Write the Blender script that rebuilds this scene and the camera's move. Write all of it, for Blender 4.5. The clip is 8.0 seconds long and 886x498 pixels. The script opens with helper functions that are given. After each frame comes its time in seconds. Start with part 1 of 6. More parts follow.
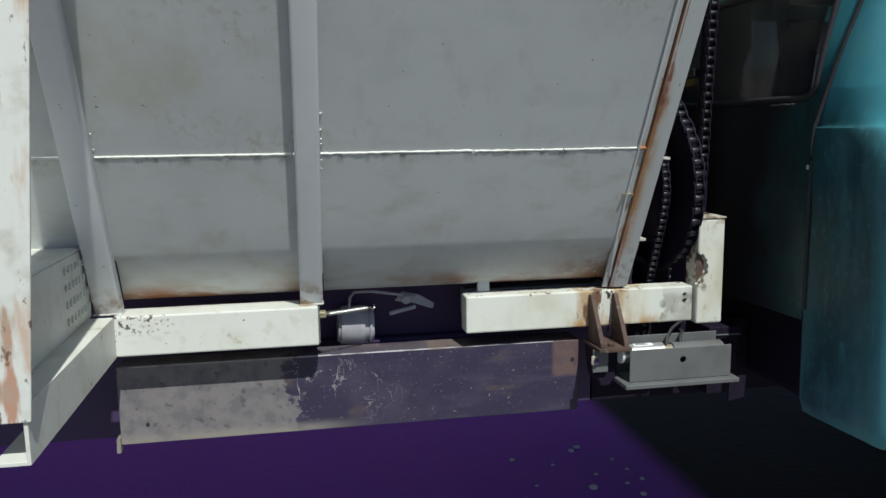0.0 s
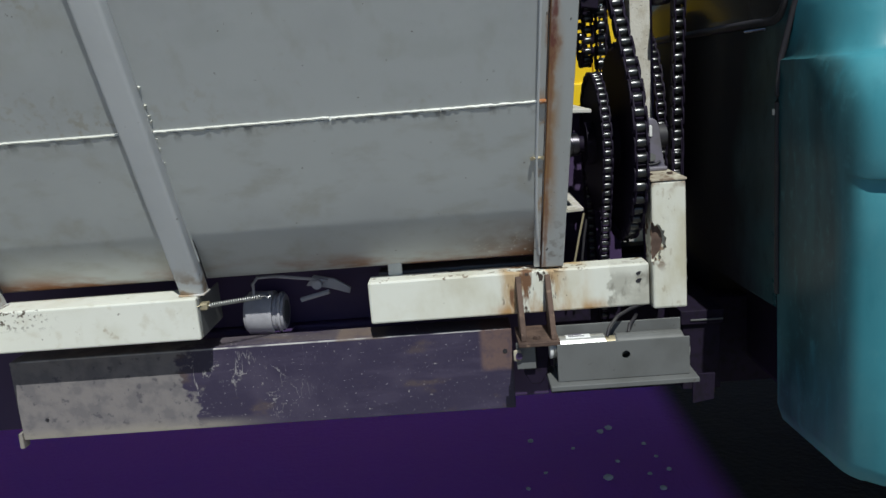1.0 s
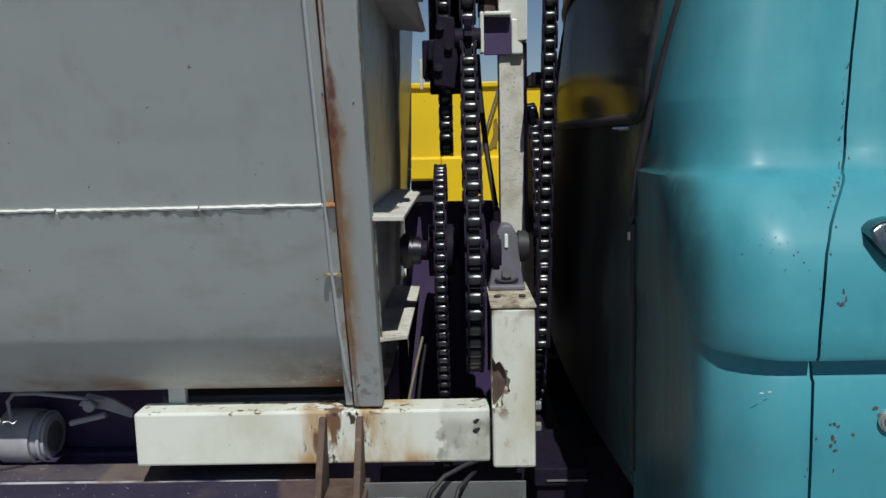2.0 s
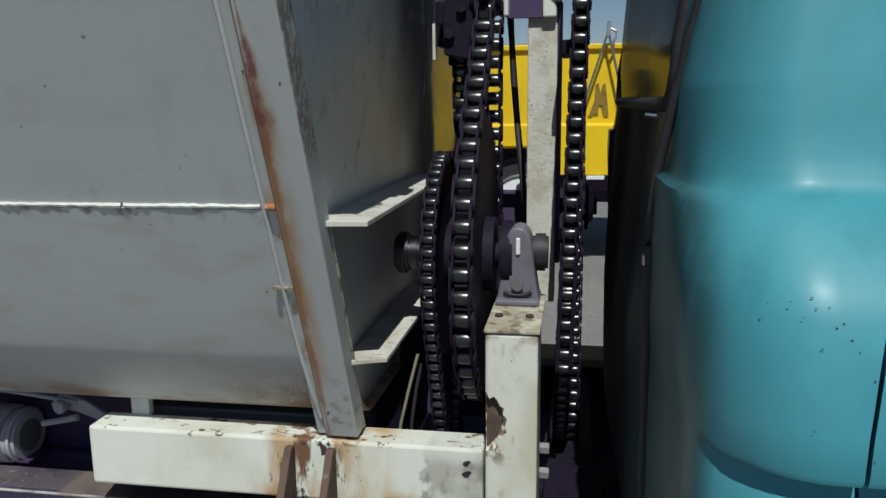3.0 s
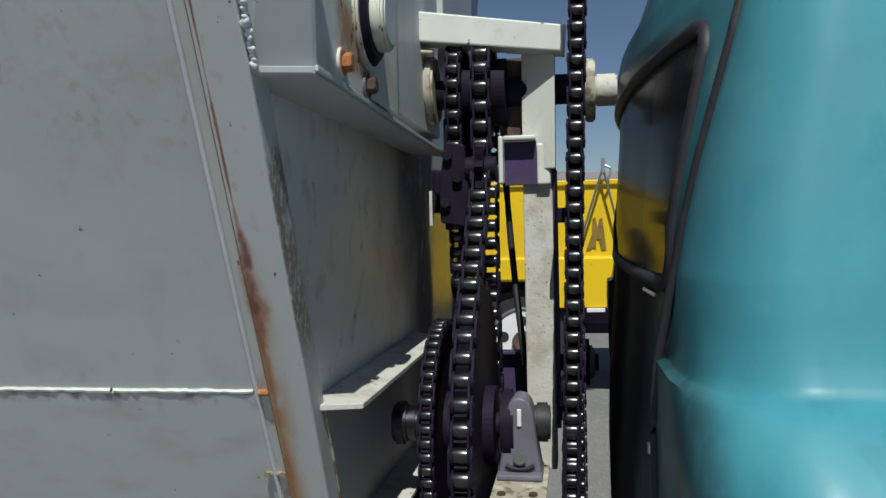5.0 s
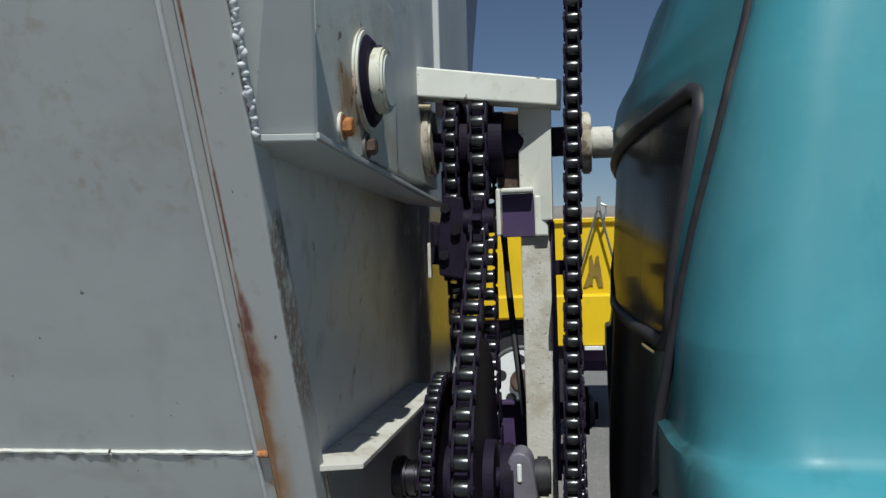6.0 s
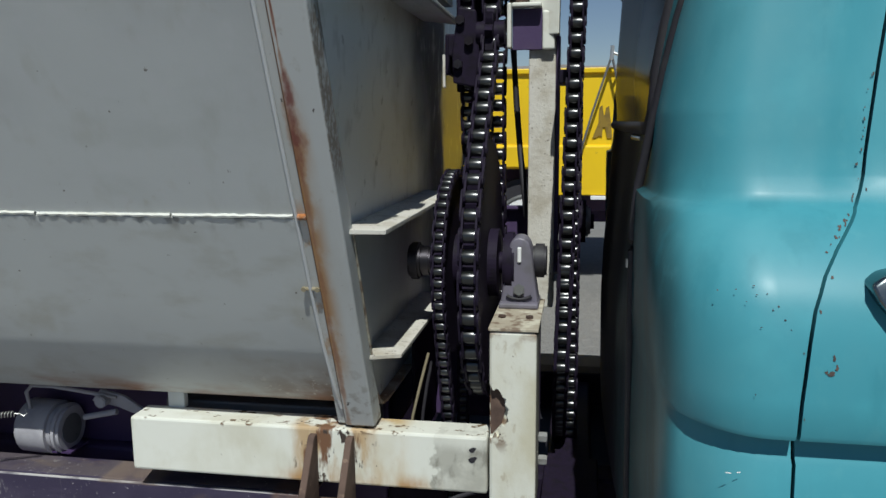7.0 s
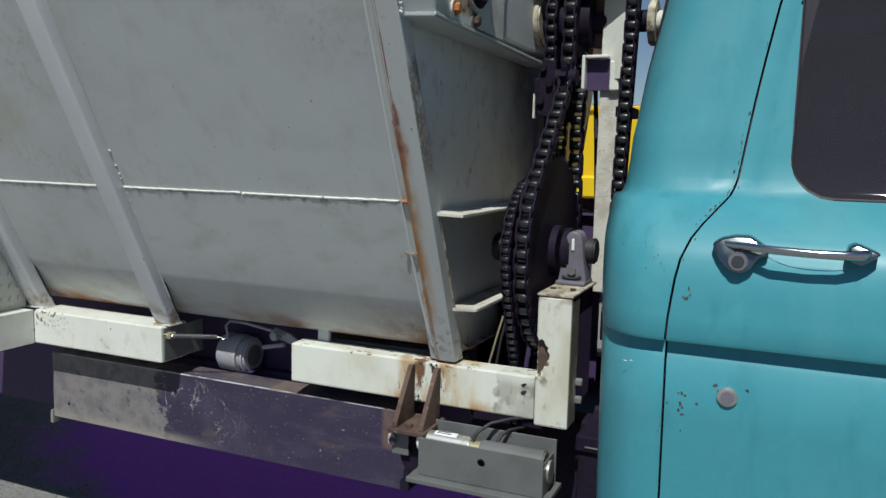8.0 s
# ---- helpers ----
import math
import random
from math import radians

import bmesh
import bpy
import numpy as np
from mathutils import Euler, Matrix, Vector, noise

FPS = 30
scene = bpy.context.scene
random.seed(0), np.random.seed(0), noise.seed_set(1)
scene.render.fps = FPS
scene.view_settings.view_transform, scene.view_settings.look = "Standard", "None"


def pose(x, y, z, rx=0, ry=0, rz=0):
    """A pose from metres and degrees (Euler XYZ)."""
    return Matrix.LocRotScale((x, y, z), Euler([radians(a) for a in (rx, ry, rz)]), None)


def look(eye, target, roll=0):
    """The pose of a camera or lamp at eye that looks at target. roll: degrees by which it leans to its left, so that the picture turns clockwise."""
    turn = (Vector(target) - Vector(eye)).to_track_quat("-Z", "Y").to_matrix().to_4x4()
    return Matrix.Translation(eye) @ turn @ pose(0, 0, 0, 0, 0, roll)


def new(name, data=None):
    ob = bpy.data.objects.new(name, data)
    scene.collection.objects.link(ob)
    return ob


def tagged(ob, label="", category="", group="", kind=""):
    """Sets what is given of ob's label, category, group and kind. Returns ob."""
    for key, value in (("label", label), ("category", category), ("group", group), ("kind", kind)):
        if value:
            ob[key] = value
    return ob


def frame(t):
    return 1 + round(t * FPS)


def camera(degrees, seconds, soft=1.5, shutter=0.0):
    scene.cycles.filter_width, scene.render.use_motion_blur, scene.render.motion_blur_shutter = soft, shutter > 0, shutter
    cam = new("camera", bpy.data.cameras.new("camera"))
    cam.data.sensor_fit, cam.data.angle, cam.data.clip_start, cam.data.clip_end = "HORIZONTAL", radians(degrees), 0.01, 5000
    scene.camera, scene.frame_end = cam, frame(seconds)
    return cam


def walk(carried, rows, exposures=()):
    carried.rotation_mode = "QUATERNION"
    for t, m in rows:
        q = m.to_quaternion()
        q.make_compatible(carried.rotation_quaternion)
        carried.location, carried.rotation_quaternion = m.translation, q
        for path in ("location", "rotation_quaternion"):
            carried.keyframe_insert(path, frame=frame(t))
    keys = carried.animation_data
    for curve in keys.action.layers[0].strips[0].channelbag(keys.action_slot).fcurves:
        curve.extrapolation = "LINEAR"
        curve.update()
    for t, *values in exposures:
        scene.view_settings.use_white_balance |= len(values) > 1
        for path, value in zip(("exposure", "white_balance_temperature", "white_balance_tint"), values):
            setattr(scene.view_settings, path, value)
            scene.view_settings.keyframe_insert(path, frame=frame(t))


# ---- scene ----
cam = camera(58.8, 8.0)
PATH = [
    (0, (0.066, -0.199, 1.363), (0.425, 1.746, 1.064), -0.7),
    (0.5, (0.406, -0.052, 1.378), (0.682, 1.896, 1.019), -4.3),
    (1, (0.716, 0.032, 1.374), (0.653, 1.985, 0.95), -4.6),
    (1.5, (0.931, 0.165, 1.36), (0.93, 2.134, 1.005), -5.7),
    (2, (1.068, 0.415, 1.412), (1.028, 2.394, 1.129), -1.3),
    (3.3, (1.253, 0.689, 1.444), (0.899, 2.619, 1.058), -1.0),
    (3.5, (1.249, 0.681, 1.448), (0.901, 2.615, 1.075), -1.0),
    (4, (1.243, 0.691, 1.454), (0.891, 2.629, 1.104), -1.5),
    (4.5, (1.241, 0.701, 1.466), (0.903, 2.653, 1.189), -1.1),
    (5, (1.243, 0.7, 1.504), (0.914, 2.672, 1.45), -1.3),
    (5.2, (1.242, 0.699, 1.521), (0.932, 2.675, 1.527), -1.4),
    (6.3, (1.24, 0.688, 1.533), (0.921, 2.662, 1.569), -1.7),
    (6.5, (1.238, 0.669, 1.515), (0.945, 2.648, 1.482), -1.3),
    (7, (1.259, 0.543, 1.444), (0.916, 2.487, 1.123), -0.5),
    (7.5, (1.447, 0.33, 1.424), (0.917, 2.238, 1.138), 1.3),
    (8, (1.589, 0.133, 1.416), (0.801, 1.955, 1.173), 1.4),
]
walk(cam, [(t, look(eye, target, roll)) for t, eye, target, roll in PATH],
     exposures=[(0.0, 0.0, 6300, 11), (1.0, -0.12, 6300, 11), (3.5, -0.15, 6300, 11), (5.0, -0.04, 6300, 11), (6.3, -0.06, 6300, 11), (8.0, -0.02, 6300, 11)])

# ---- light ----
SUN_FROM = Vector((0.185, -1.0, 1.47)).normalized()
world = bpy.data.worlds.new("sky")
scene.world = world
world.use_nodes = True
wn, wl = world.node_tree.nodes, world.node_tree.links
wn.clear()
sky = wn.new("ShaderNodeTexSky")
sky.sky_type, sky.sun_disc = "NISHITA", False
sky.sun_elevation = math.asin(SUN_FROM.z)
sky.altitude, sky.dust_density, sky.air_density, sky.ozone_density = 1200, 0.25, 1.0, 2.0
sky.sun_rotation = math.atan2(SUN_FROM.x, SUN_FROM.y)
bg = wn.new("ShaderNodeBackground")
bg.inputs["Strength"].default_value = 0.054
wo = wn.new("ShaderNodeOutputWorld")
wl.new(sky.outputs[0], bg.inputs[0])
wl.new(bg.outputs[0], wo.inputs[0])
sun = new("sun", bpy.data.lights.new("sun", "SUN"))
sun.data.energy, sun.data.angle, sun.data.color = 4.1, radians(0.5), (0.97, 1.0, 0.92)
sun.matrix_world = look(SUN_FROM * 20, (0, 0, 0))


# ---- materials ----
def rgba(c):
    return (c[0], c[1], c[2], 1.0)


class Paint:
    """A node material put together step by step: base colour layers over a principled shader."""

    def __init__(self, name, colour, rough=0.5, metal=0.0, coat=0.0):
        self.m = bpy.data.materials.new(name)
        self.m.use_nodes = True
        self.n, self.l = self.m.node_tree.nodes, self.m.node_tree.links
        self.p = self.n["Principled BSDF"]
        self.p.inputs["Metallic"].default_value = metal
        self.p.inputs["Roughness"].default_value = rough
        if coat:
            self.p.inputs["Coat Weight"].default_value = coat
            self.p.inputs["Coat Roughness"].default_value = 0.28
        self.c = self.n.new("ShaderNodeTexCoord").outputs["Object"]
        rgb = self.n.new("ShaderNodeRGB")
        rgb.outputs[0].default_value = rgba(colour)
        self.colour = rgb.outputs[0]
        self.rough = None
        self.base_rough = rough
        self.height = None

    def noise(self, scale, detail=4.0, stretch=(1, 1, 1), rough=0.55, shift=0.0):
        mp = self.n.new("ShaderNodeMapping")
        mp.inputs["Scale"].default_value = stretch
        mp.inputs["Location"].default_value = (shift, shift * 0.7, shift * 1.3)
        self.l.new(self.c, mp.inputs[0])
        t = self.n.new("ShaderNodeTexNoise")
        t.inputs["Scale"].default_value = scale
        t.inputs["Detail"].default_value = detail
        t.inputs["Roughness"].default_value = rough
        self.l.new(mp.outputs[0], t.inputs["Vector"])
        return t.outputs["Fac"]

    def ramp(self, value, lo, hi, a=0.0, b=1.0):
        r = self.n.new("ShaderNodeMapRange")
        r.interpolation_type = "SMOOTHSTEP"
        for k, v in zip(("From Min", "From Max", "To Min", "To Max"), (lo, hi, a, b)):
            r.inputs[k].default_value = v
        self.l.new(value, r.inputs["Value"])
        return r.outputs["Result"]

    def math(self, op, a, b):
        m = self.n.new("ShaderNodeMath")
        m.operation = op
        m.use_clamp = True
        for i, v in enumerate((a, b)):
            if isinstance(v, (int, float)):
                m.inputs[i].default_value = v
            else:
                self.l.new(v, m.inputs[i])
        return m.outputs[0]

    def axis(self, k):
        s = self.n.new("ShaderNodeSeparateXYZ")
        self.l.new(self.c, s.inputs[0])
        return s.outputs[k]

    def lay(self, mask, colour, rough=None):
        mx = self.n.new("ShaderNodeMix")
        mx.data_type = "RGBA"
        self.l.new(mask, mx.inputs["Factor"])
        self.l.new(self.colour, mx.inputs["A"])
        mx.inputs["B"].default_value = rgba(colour)
        self.colour = mx.outputs["Result"]
        if rough is not None:
            f = self.n.new("ShaderNodeMix")
            self.l.new(mask, f.inputs["Factor"])
            if self.rough is None:
                f.inputs["A"].default_value = self.base_rough
            else:
                self.l.new(self.rough, f.inputs["A"])
            f.inputs["B"].default_value = rough
            self.rough = f.outputs["Result"]
        return self

    def blotch(self, colour, scale, lo, hi, amount=1.0, stretch=(1, 1, 1), detail=5.0, rough=None, shift=0.0):
        return self.lay(self.ramp(self.noise(scale, detail, stretch, shift=shift), lo, hi, 0.0, amount), colour, rough)

    def bump(self, scale, strength, distance=0.002, detail=4.0, stretch=(1, 1, 1)):
        b = self.n.new("ShaderNodeBump")
        b.inputs["Strength"].default_value = strength
        b.inputs["Distance"].default_value = distance
        self.l.new(self.noise(scale, detail, stretch), b.inputs["Height"])
        if self.height is not None:
            self.l.new(self.height, b.inputs["Normal"])
        self.height = b.outputs[0]
        return self

    def done(self):
        self.l.new(self.colour, self.p.inputs["Base Color"])
        if self.rough is not None:
            self.l.new(self.rough, self.p.inputs["Roughness"])
        if self.height is not None:
            self.l.new(self.height, self.p.inputs["Normal"])
        return self.m


# grey primer of the hopper
q = Paint("hopper_grey", (0.555, 0.572, 0.565), 0.5)
q.blotch((0.455, 0.465, 0.468), 2.2, 0.4, 0.7, 0.7)
q.blotch((0.42, 0.40, 0.31), 5.0, 0.54, 0.76, 0.5)
q.blotch((0.42, 0.415, 0.36), 18, 0.52, 0.74, 0.35, (1, 1, 0.35), detail=7.0, shift=12.0)
q.blotch((0.48, 0.50, 0.48), 9, 0.5, 0.72, 0.5, (0.6, 1, 1.4), shift=3.0)
q.blotch((0.57, 0.57, 0.58), 40, 0.5, 0.75, 0.4)
q.blotch((0.12, 0.10, 0.08), 75, 0.715, 0.74, 0.8)
# scattered brown specks in loose clusters
q.lay(q.math("MULTIPLY", q.ramp(q.noise(3.2, 4, shift=40.0), 0.52, 0.66), q.ramp(q.noise(55, 5, shift=43.0), 0.50, 0.66, 0.0, 0.42)), (0.34, 0.28, 0.18), 0.7)
q.p.inputs["Specular IOR Level"].default_value = 0.25
hopper_grey = q.bump(6, 0.25, 0.004).bump(180, 0.1, 0.001).done()

# end wall: primer lightened for bounced light, darkened towards the chains as painted shade
q = Paint("end_grey", (0.83, 0.835, 0.825), 0.42)
q.blotch((0.73, 0.735, 0.73), 3.0, 0.4, 0.7, 0.7)
q.blotch((0.50, 0.46, 0.38), 8.0, 0.56, 0.75, 0.4)
shade_y = q.n.new("ShaderNodeMath")
shade_y.operation = "ADD"
q.l.new(q.axis("Y"), shade_y.inputs[0])
q.l.new(q.ramp(q.noise(5, 6, (1, 1, 0.7)), 0.0, 1.0, -0.12, 0.12), shade_y.inputs[1])
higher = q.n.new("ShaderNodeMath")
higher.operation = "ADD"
q.l.new(shade_y.outputs[0], higher.inputs[0])
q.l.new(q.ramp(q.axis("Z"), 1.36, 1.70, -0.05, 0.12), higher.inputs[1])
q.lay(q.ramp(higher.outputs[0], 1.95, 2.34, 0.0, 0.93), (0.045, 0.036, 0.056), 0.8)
q.lay(q.ramp(shade_y.outputs[0], 2.40, 2.50, 0.0, 0.9), (0.07, 0.062, 0.066), 0.22)
q.blotch((0.50, 0.49, 0.47), 32, 0.54, 0.72, 0.45, (1, 1, 0.6), shift=33.0)
q.blotch((0.20, 0.18, 0.17), 24, 0.66, 0.72, 0.5, shift=36.0)
q.blotch((0.12, 0.10, 0.08), 55, 0.72, 0.75, 0.8)
q.p.inputs["Specular IOR Level"].default_value = 0.3
end_grey = q.bump(3, 0.2, 0.004).bump(180, 0.05, 0.001).done()

# the same primer, rusted along its bottom seam
q = Paint("hopper_grey_low", (0.545, 0.562, 0.552), 0.5)
q.blotch((0.445, 0.455, 0.458), 2.2, 0.4, 0.7, 0.7)
q.blotch((0.36, 0.33, 0.25), 7.0, 0.54, 0.74, 0.5)
q.blotch((0.39, 0.38, 0.33), 16, 0.50, 0.72, 0.5, (0.5, 1, 1), detail=7.0, shift=12.0)
q.blotch((0.12, 0.10, 0.08), 75, 0.715, 0.74, 0.7)
low = q.ramp(q.axis("Z"), 0.965, 1.02, 1.0, 0.0)
q.lay(q.math("MULTIPLY", low, q.ramp(q.noise(5, 5, (1, 1, 3)), 0.42, 0.66)), (0.30, 0.13, 0.06), 0.85)
q.lay(q.math("MULTIPLY", q.ramp(q.axis("Z"), 1.285, 1.312, 0.0, 1.0), q.ramp(q.noise(34, 4, (1, 1, 0.25), shift=4.0), 0.50, 0.64, 0.0, 0.7)), (0.17, 0.165, 0.15), 0.7)
mid = q.ramp(q.axis("Z"), 1.0, 1.09, 1.0, 0.0)
endw = q.ramp(q.axis("X"), 0.62, 0.86, 0.0, 1.0)
q.lay(q.math("MULTIPLY", q.math("MULTIPLY", mid, endw), q.ramp(q.noise(16, 6), 0.30, 0.62, 0.1, 0.85)), (0.29, 0.195, 0.135), 0.85)
q.lay(q.math("MULTIPLY", q.math("MULTIPLY", mid, endw), q.ramp(q.noise(90, 3), 0.62, 0.68)), (0.62, 0.6, 0.55), 0.7)
hopper_grey_low = q.bump(6, 0.25, 0.004).bump(180, 0.1, 0.001).done()

# corner flange with the long rust run; the whole corner leans a little outwards as it rises
LEAN = 0.03
q = Paint("flange_rusted", (0.56, 0.57, 0.56), 0.55)
q.blotch((0.49, 0.49, 0.46), 9, 0.42, 0.70, 0.6, (1, 1, 0.35))
q.blotch((0.38, 0.35, 0.30), 70, 0.60, 0.72, 0.35, (1, 1, 0.6))
lean_z = q.n.new("ShaderNodeMath")
lean_z.operation = "MULTIPLY_ADD"
q.l.new(q.axis("Z"), lean_z.inputs[0])
lean_z.inputs[1].default_value, lean_z.inputs[2].default_value = -LEAN, LEAN * 1.38
lean = q.n.new("ShaderNodeMath")
lean.operation = "ADD"
q.l.new(q.axis("X"), lean.inputs[0])
q.l.new(lean_z.outputs[0], lean.inputs[1])
lean_x = lean.outputs[0]
away = q.n.new("ShaderNodeMath")
away.operation = "SUBTRACT"
away.inputs[1].default_value = 0.8965
q.l.new(lean_x, away.inputs[0])
dist = q.n.new("ShaderNodeMath")
dist.operation = "ABSOLUTE"
q.l.new(away.outputs[0], dist.inputs[0])
wide = q.math("MINIMUM", q.ramp(q.axis("Z"), 1.34, 1.44, 0.004, 0.0135), q.ramp(q.axis("Z"), 1.44, 1.54, 0.0140, 0.0014))
part_of = q.n.new("ShaderNodeMath")
part_of.operation = "DIVIDE"
q.l.new(dist.outputs[0], part_of.inputs[0])
q.l.new(wide, part_of.inputs[1])
ragged = q.n.new("ShaderNodeMath")
ragged.operation = "ADD"
q.l.new(part_of.outputs[0], ragged.inputs[0])
q.l.new(q.ramp(q.noise(46, 6, (1, 1, 0.2)), 0.25, 0.75, 0.6, -0.6), ragged.inputs[1])
mid_z = q.math("MULTIPLY", q.ramp(q.axis("Z"), 1.0, 1.10, 0.0, 1.0), q.ramp(q.axis("Z"), 1.40, 1.50, 1.0, 0.0))
q.lay(q.math("MULTIPLY", q.math("MULTIPLY", q.math("MULTIPLY", mid_z, q.ramp(lean_x, 0.8884, 0.8892, 0.0, 1.0)), q.ramp(lean_x, 0.892, 0.924, 1.0, 0.0)), q.ramp(q.noise(26, 5, (1, 1, 0.3), shift=3.0), 0.30, 0.54, 0.3, 1.0)), (0.40, 0.20, 0.06), 0.8)
strip_z = q.math("MULTIPLY", q.ramp(q.axis("Z"), 1.03, 1.12, 0.0, 1.0), q.ramp(q.axis("Z"), 1.30, 1.36, 1.0, 0.0))
q.lay(q.math("MULTIPLY", q.math("MULTIPLY", strip_z, q.ramp(lean_x, 0.8885, 0.8895, 1.0, 0.0)), q.ramp(q.noise(40, 5, (1, 1, 0.35), shift=6.0), 0.53, 0.66, 0.0, 0.75)), (0.42, 0.23, 0.09), 0.85)
q.lay(q.math("MULTIPLY", q.ramp(ragged.outputs[0], 0.6, 1.5, 0.7, 0.0), q.ramp(q.noise(70, 5, (1, 1, 0.2), shift=15.0), 0.32, 0.6, 0.35, 1.0)), (0.40, 0.23, 0.13), 0.85)
q.lay(q.math("MULTIPLY", q.math("MULTIPLY", q.ramp(ragged.outputs[0], 0.05, 0.95, 0.9, 0.0), q.ramp(lean_x, 0.8870, 0.8892, 0.15, 1.0)), q.math("MULTIPLY", q.ramp(q.axis("Z"), 1.34, 1.42, 0.4, 1.0), q.ramp(q.noise(90, 5, (1, 1, 0.12), shift=13.0), 0.30, 0.60, 0.45, 1.0))), (0.20, 0.058, 0.045), 0.9)
q.lay(q.math("MULTIPLY", q.math("MULTIPLY", q.ramp(lean_x, 0.8868, 0.8880, 0.0, 1.0), q.ramp(lean_x, 0.8905, 0.8925, 1.0, 0.0)), q.ramp(q.noise(30, 4, (1, 1, 0.2), shift=8.0), 0.30, 0.5, 0.3, 0.95)), (0.12, 0.04, 0.02), 0.9)
flank_z = q.math("MULTIPLY", q.ramp(q.axis("Z"), 1.0, 1.12, 0.0, 1.0), q.ramp(q.axis("Z"), 1.50, 1.72, 1.0, 0.25))
q.lay(q.math("MULTIPLY", q.math("MULTIPLY", q.math("MULTIPLY", flank_z, q.ramp(lean_x, 0.8894, 0.8899, 0.0, 1.0)), q.ramp(lean_x, 0.8910, 0.8930, 1.0, 0.0)), q.ramp(q.noise(20, 5, (1, 1, 0.3), shift=11.0), 0.28, 0.55, 0.35, 0.95)), (0.34, 0.16, 0.065), 0.85)
q.lay(q.math("MULTIPLY", q.math("MULTIPLY", q.ramp(lean_x, 0.9387, 0.9400, 0.0, 1.0), q.math("MULTIPLY", q.ramp(q.axis("Z"), 1.34, 1.40, 0.0, 1.0), q.ramp(q.axis("Z"), 1.58, 1.62, 1.0, 0.0))), q.math("MULTIPLY", q.ramp(q.noise(14, 6, (1, 1, 0.4), shift=7.0), 0.44, 0.54), q.ramp(q.noise(150, 4, (1, 1, 0.7), shift=27.0), 0.32, 0.56, 0.2, 0.85))), (0.21, 0.16, 0.12), 0.85)
q.blotch((0.06, 0.045, 0.035), 75, 0.69, 0.72, 0.9, (1, 1, 0.6))
q.lay(q.math("MULTIPLY", q.ramp(q.axis("Z"), 0.95, 1.12, 1.0, 0.0), q.ramp(q.noise(45, 5), 0.50, 0.66, 0.0, 0.6)), (0.20, 0.15, 0.11), 0.8)
flange_rusted = q.bump(60, 0.1, 0.0015).done()

# white frame paint
q = Paint("white_paint", (0.72, 0.72, 0.66), 0.5)
q.blotch((0.60, 0.59, 0.50), 8, 0.42, 0.72, 0.7)
q.blotch((0.52, 0.48, 0.38), 30, 0.52, 0.72, 0.4)
q.blotch((0.42, 0.36, 0.27), 26, 0.66, 0.74, 0.7)
q.blotch((0.10, 0.07, 0.05), 46, 0.70, 0.73, 0.85, rough=0.85)
pit_x = q.math("MULTIPLY", q.math("MULTIPLY", q.ramp(q.axis("X"), -0.28, -0.20, 1.0, 0.0), q.ramp(q.axis("X"), -0.371, -0.368, 0.0, 1.0)), q.math("MULTIPLY", q.ramp(q.axis("Z"), 0.885, 0.915, 0.0, 1.0), q.ramp(q.axis("Z"), 0.941, 0.944, 1.0, 0.0)))
pit_x = q.math("MULTIPLY", pit_x, q.math("MULTIPLY", q.ramp(q.axis("Y"), 1.7030, 1.7036, 0.0, 1.0), q.ramp(q.axis("Y"), 1.706, 1.712, 1.0, 0.0)))
q.lay(q.math("MULTIPLY", pit_x, q.ramp(q.noise(110, 4, shift=2.0), 0.54, 0.60)), (0.13, 0.11, 0.09), 0.85)
white_paint = q.bump(120, 0.12, 0.001).done()

# white beam with rust below the gussets and scraped grey towards the post
q = Paint("white_paint_rusted", (0.72, 0.72, 0.65), 0.5)
q.blotch((0.60, 0.58, 0.47), 9, 0.45, 0.75, 0.6)
q.blotch((0.56, 0.53, 0.42), 16, 0.48, 0.68, 0.5, (1, 1, 0.6), shift=6.0)
# rust runs between and beside the gussets
near = q.math("MULTIPLY", q.ramp(q.axis("X"), 0.772, 0.800, 0.0, 1.0), q.ramp(q.axis("X"), 0.905, 0.945, 1.0, 0.0))
q.lay(q.math("MULTIPLY", near, q.ramp(q.noise(30, 6, (1, 1, 0.28)), 0.42, 0.60, 0.0, 0.9)), (0.45, 0.30, 0.15), 0.8)
q.lay(q.math("MULTIPLY", near, q.ramp(q.noise(38, 6, (1, 1, 0.30), shift=5.0), 0.50, 0.60)), (0.17, 0.085, 0.045), 0.85)
q.lay(q.math("MULTIPLY", near, q.ramp(q.noise(60, 5, (1, 1, 0.5), shift=8.0), 0.60, 0.66)), (0.05, 0.035, 0.03), 0.85)
# yellow-brown stain past the second gusset, and along the lower edge
stain = q.math("MULTIPLY", q.ramp(q.axis("X"), 0.915, 0.935, 0.0, 1.0), q.ramp(q.axis("X"), 0.95, 1.00, 1.0, 0.0))
q.lay(q.math("MULTIPLY", stain, q.ramp(q.noise(15, 5, (1, 1, 0.4), shift=2.0), 0.36, 0.62, 0.1, 0.85)), (0.47, 0.30, 0.10), 0.8)
lowb = q.math("MULTIPLY", q.ramp(q.axis("Z"), 0.840, 0.872, 1.0, 0.0), q.math("MULTIPLY", q.ramp(q.axis("X"), 0.70, 0.80, 0.0, 1.0), q.ramp(q.axis("X"), 1.02, 1.05, 1.0, 0.0)))
q.lay(q.math("MULTIPLY", lowb, q.ramp(q.noise(14, 5, (1, 1, 0.5), shift=9.0), 0.40, 0.60, 0.0, 0.9)), (0.42, 0.22, 0.07), 0.8)
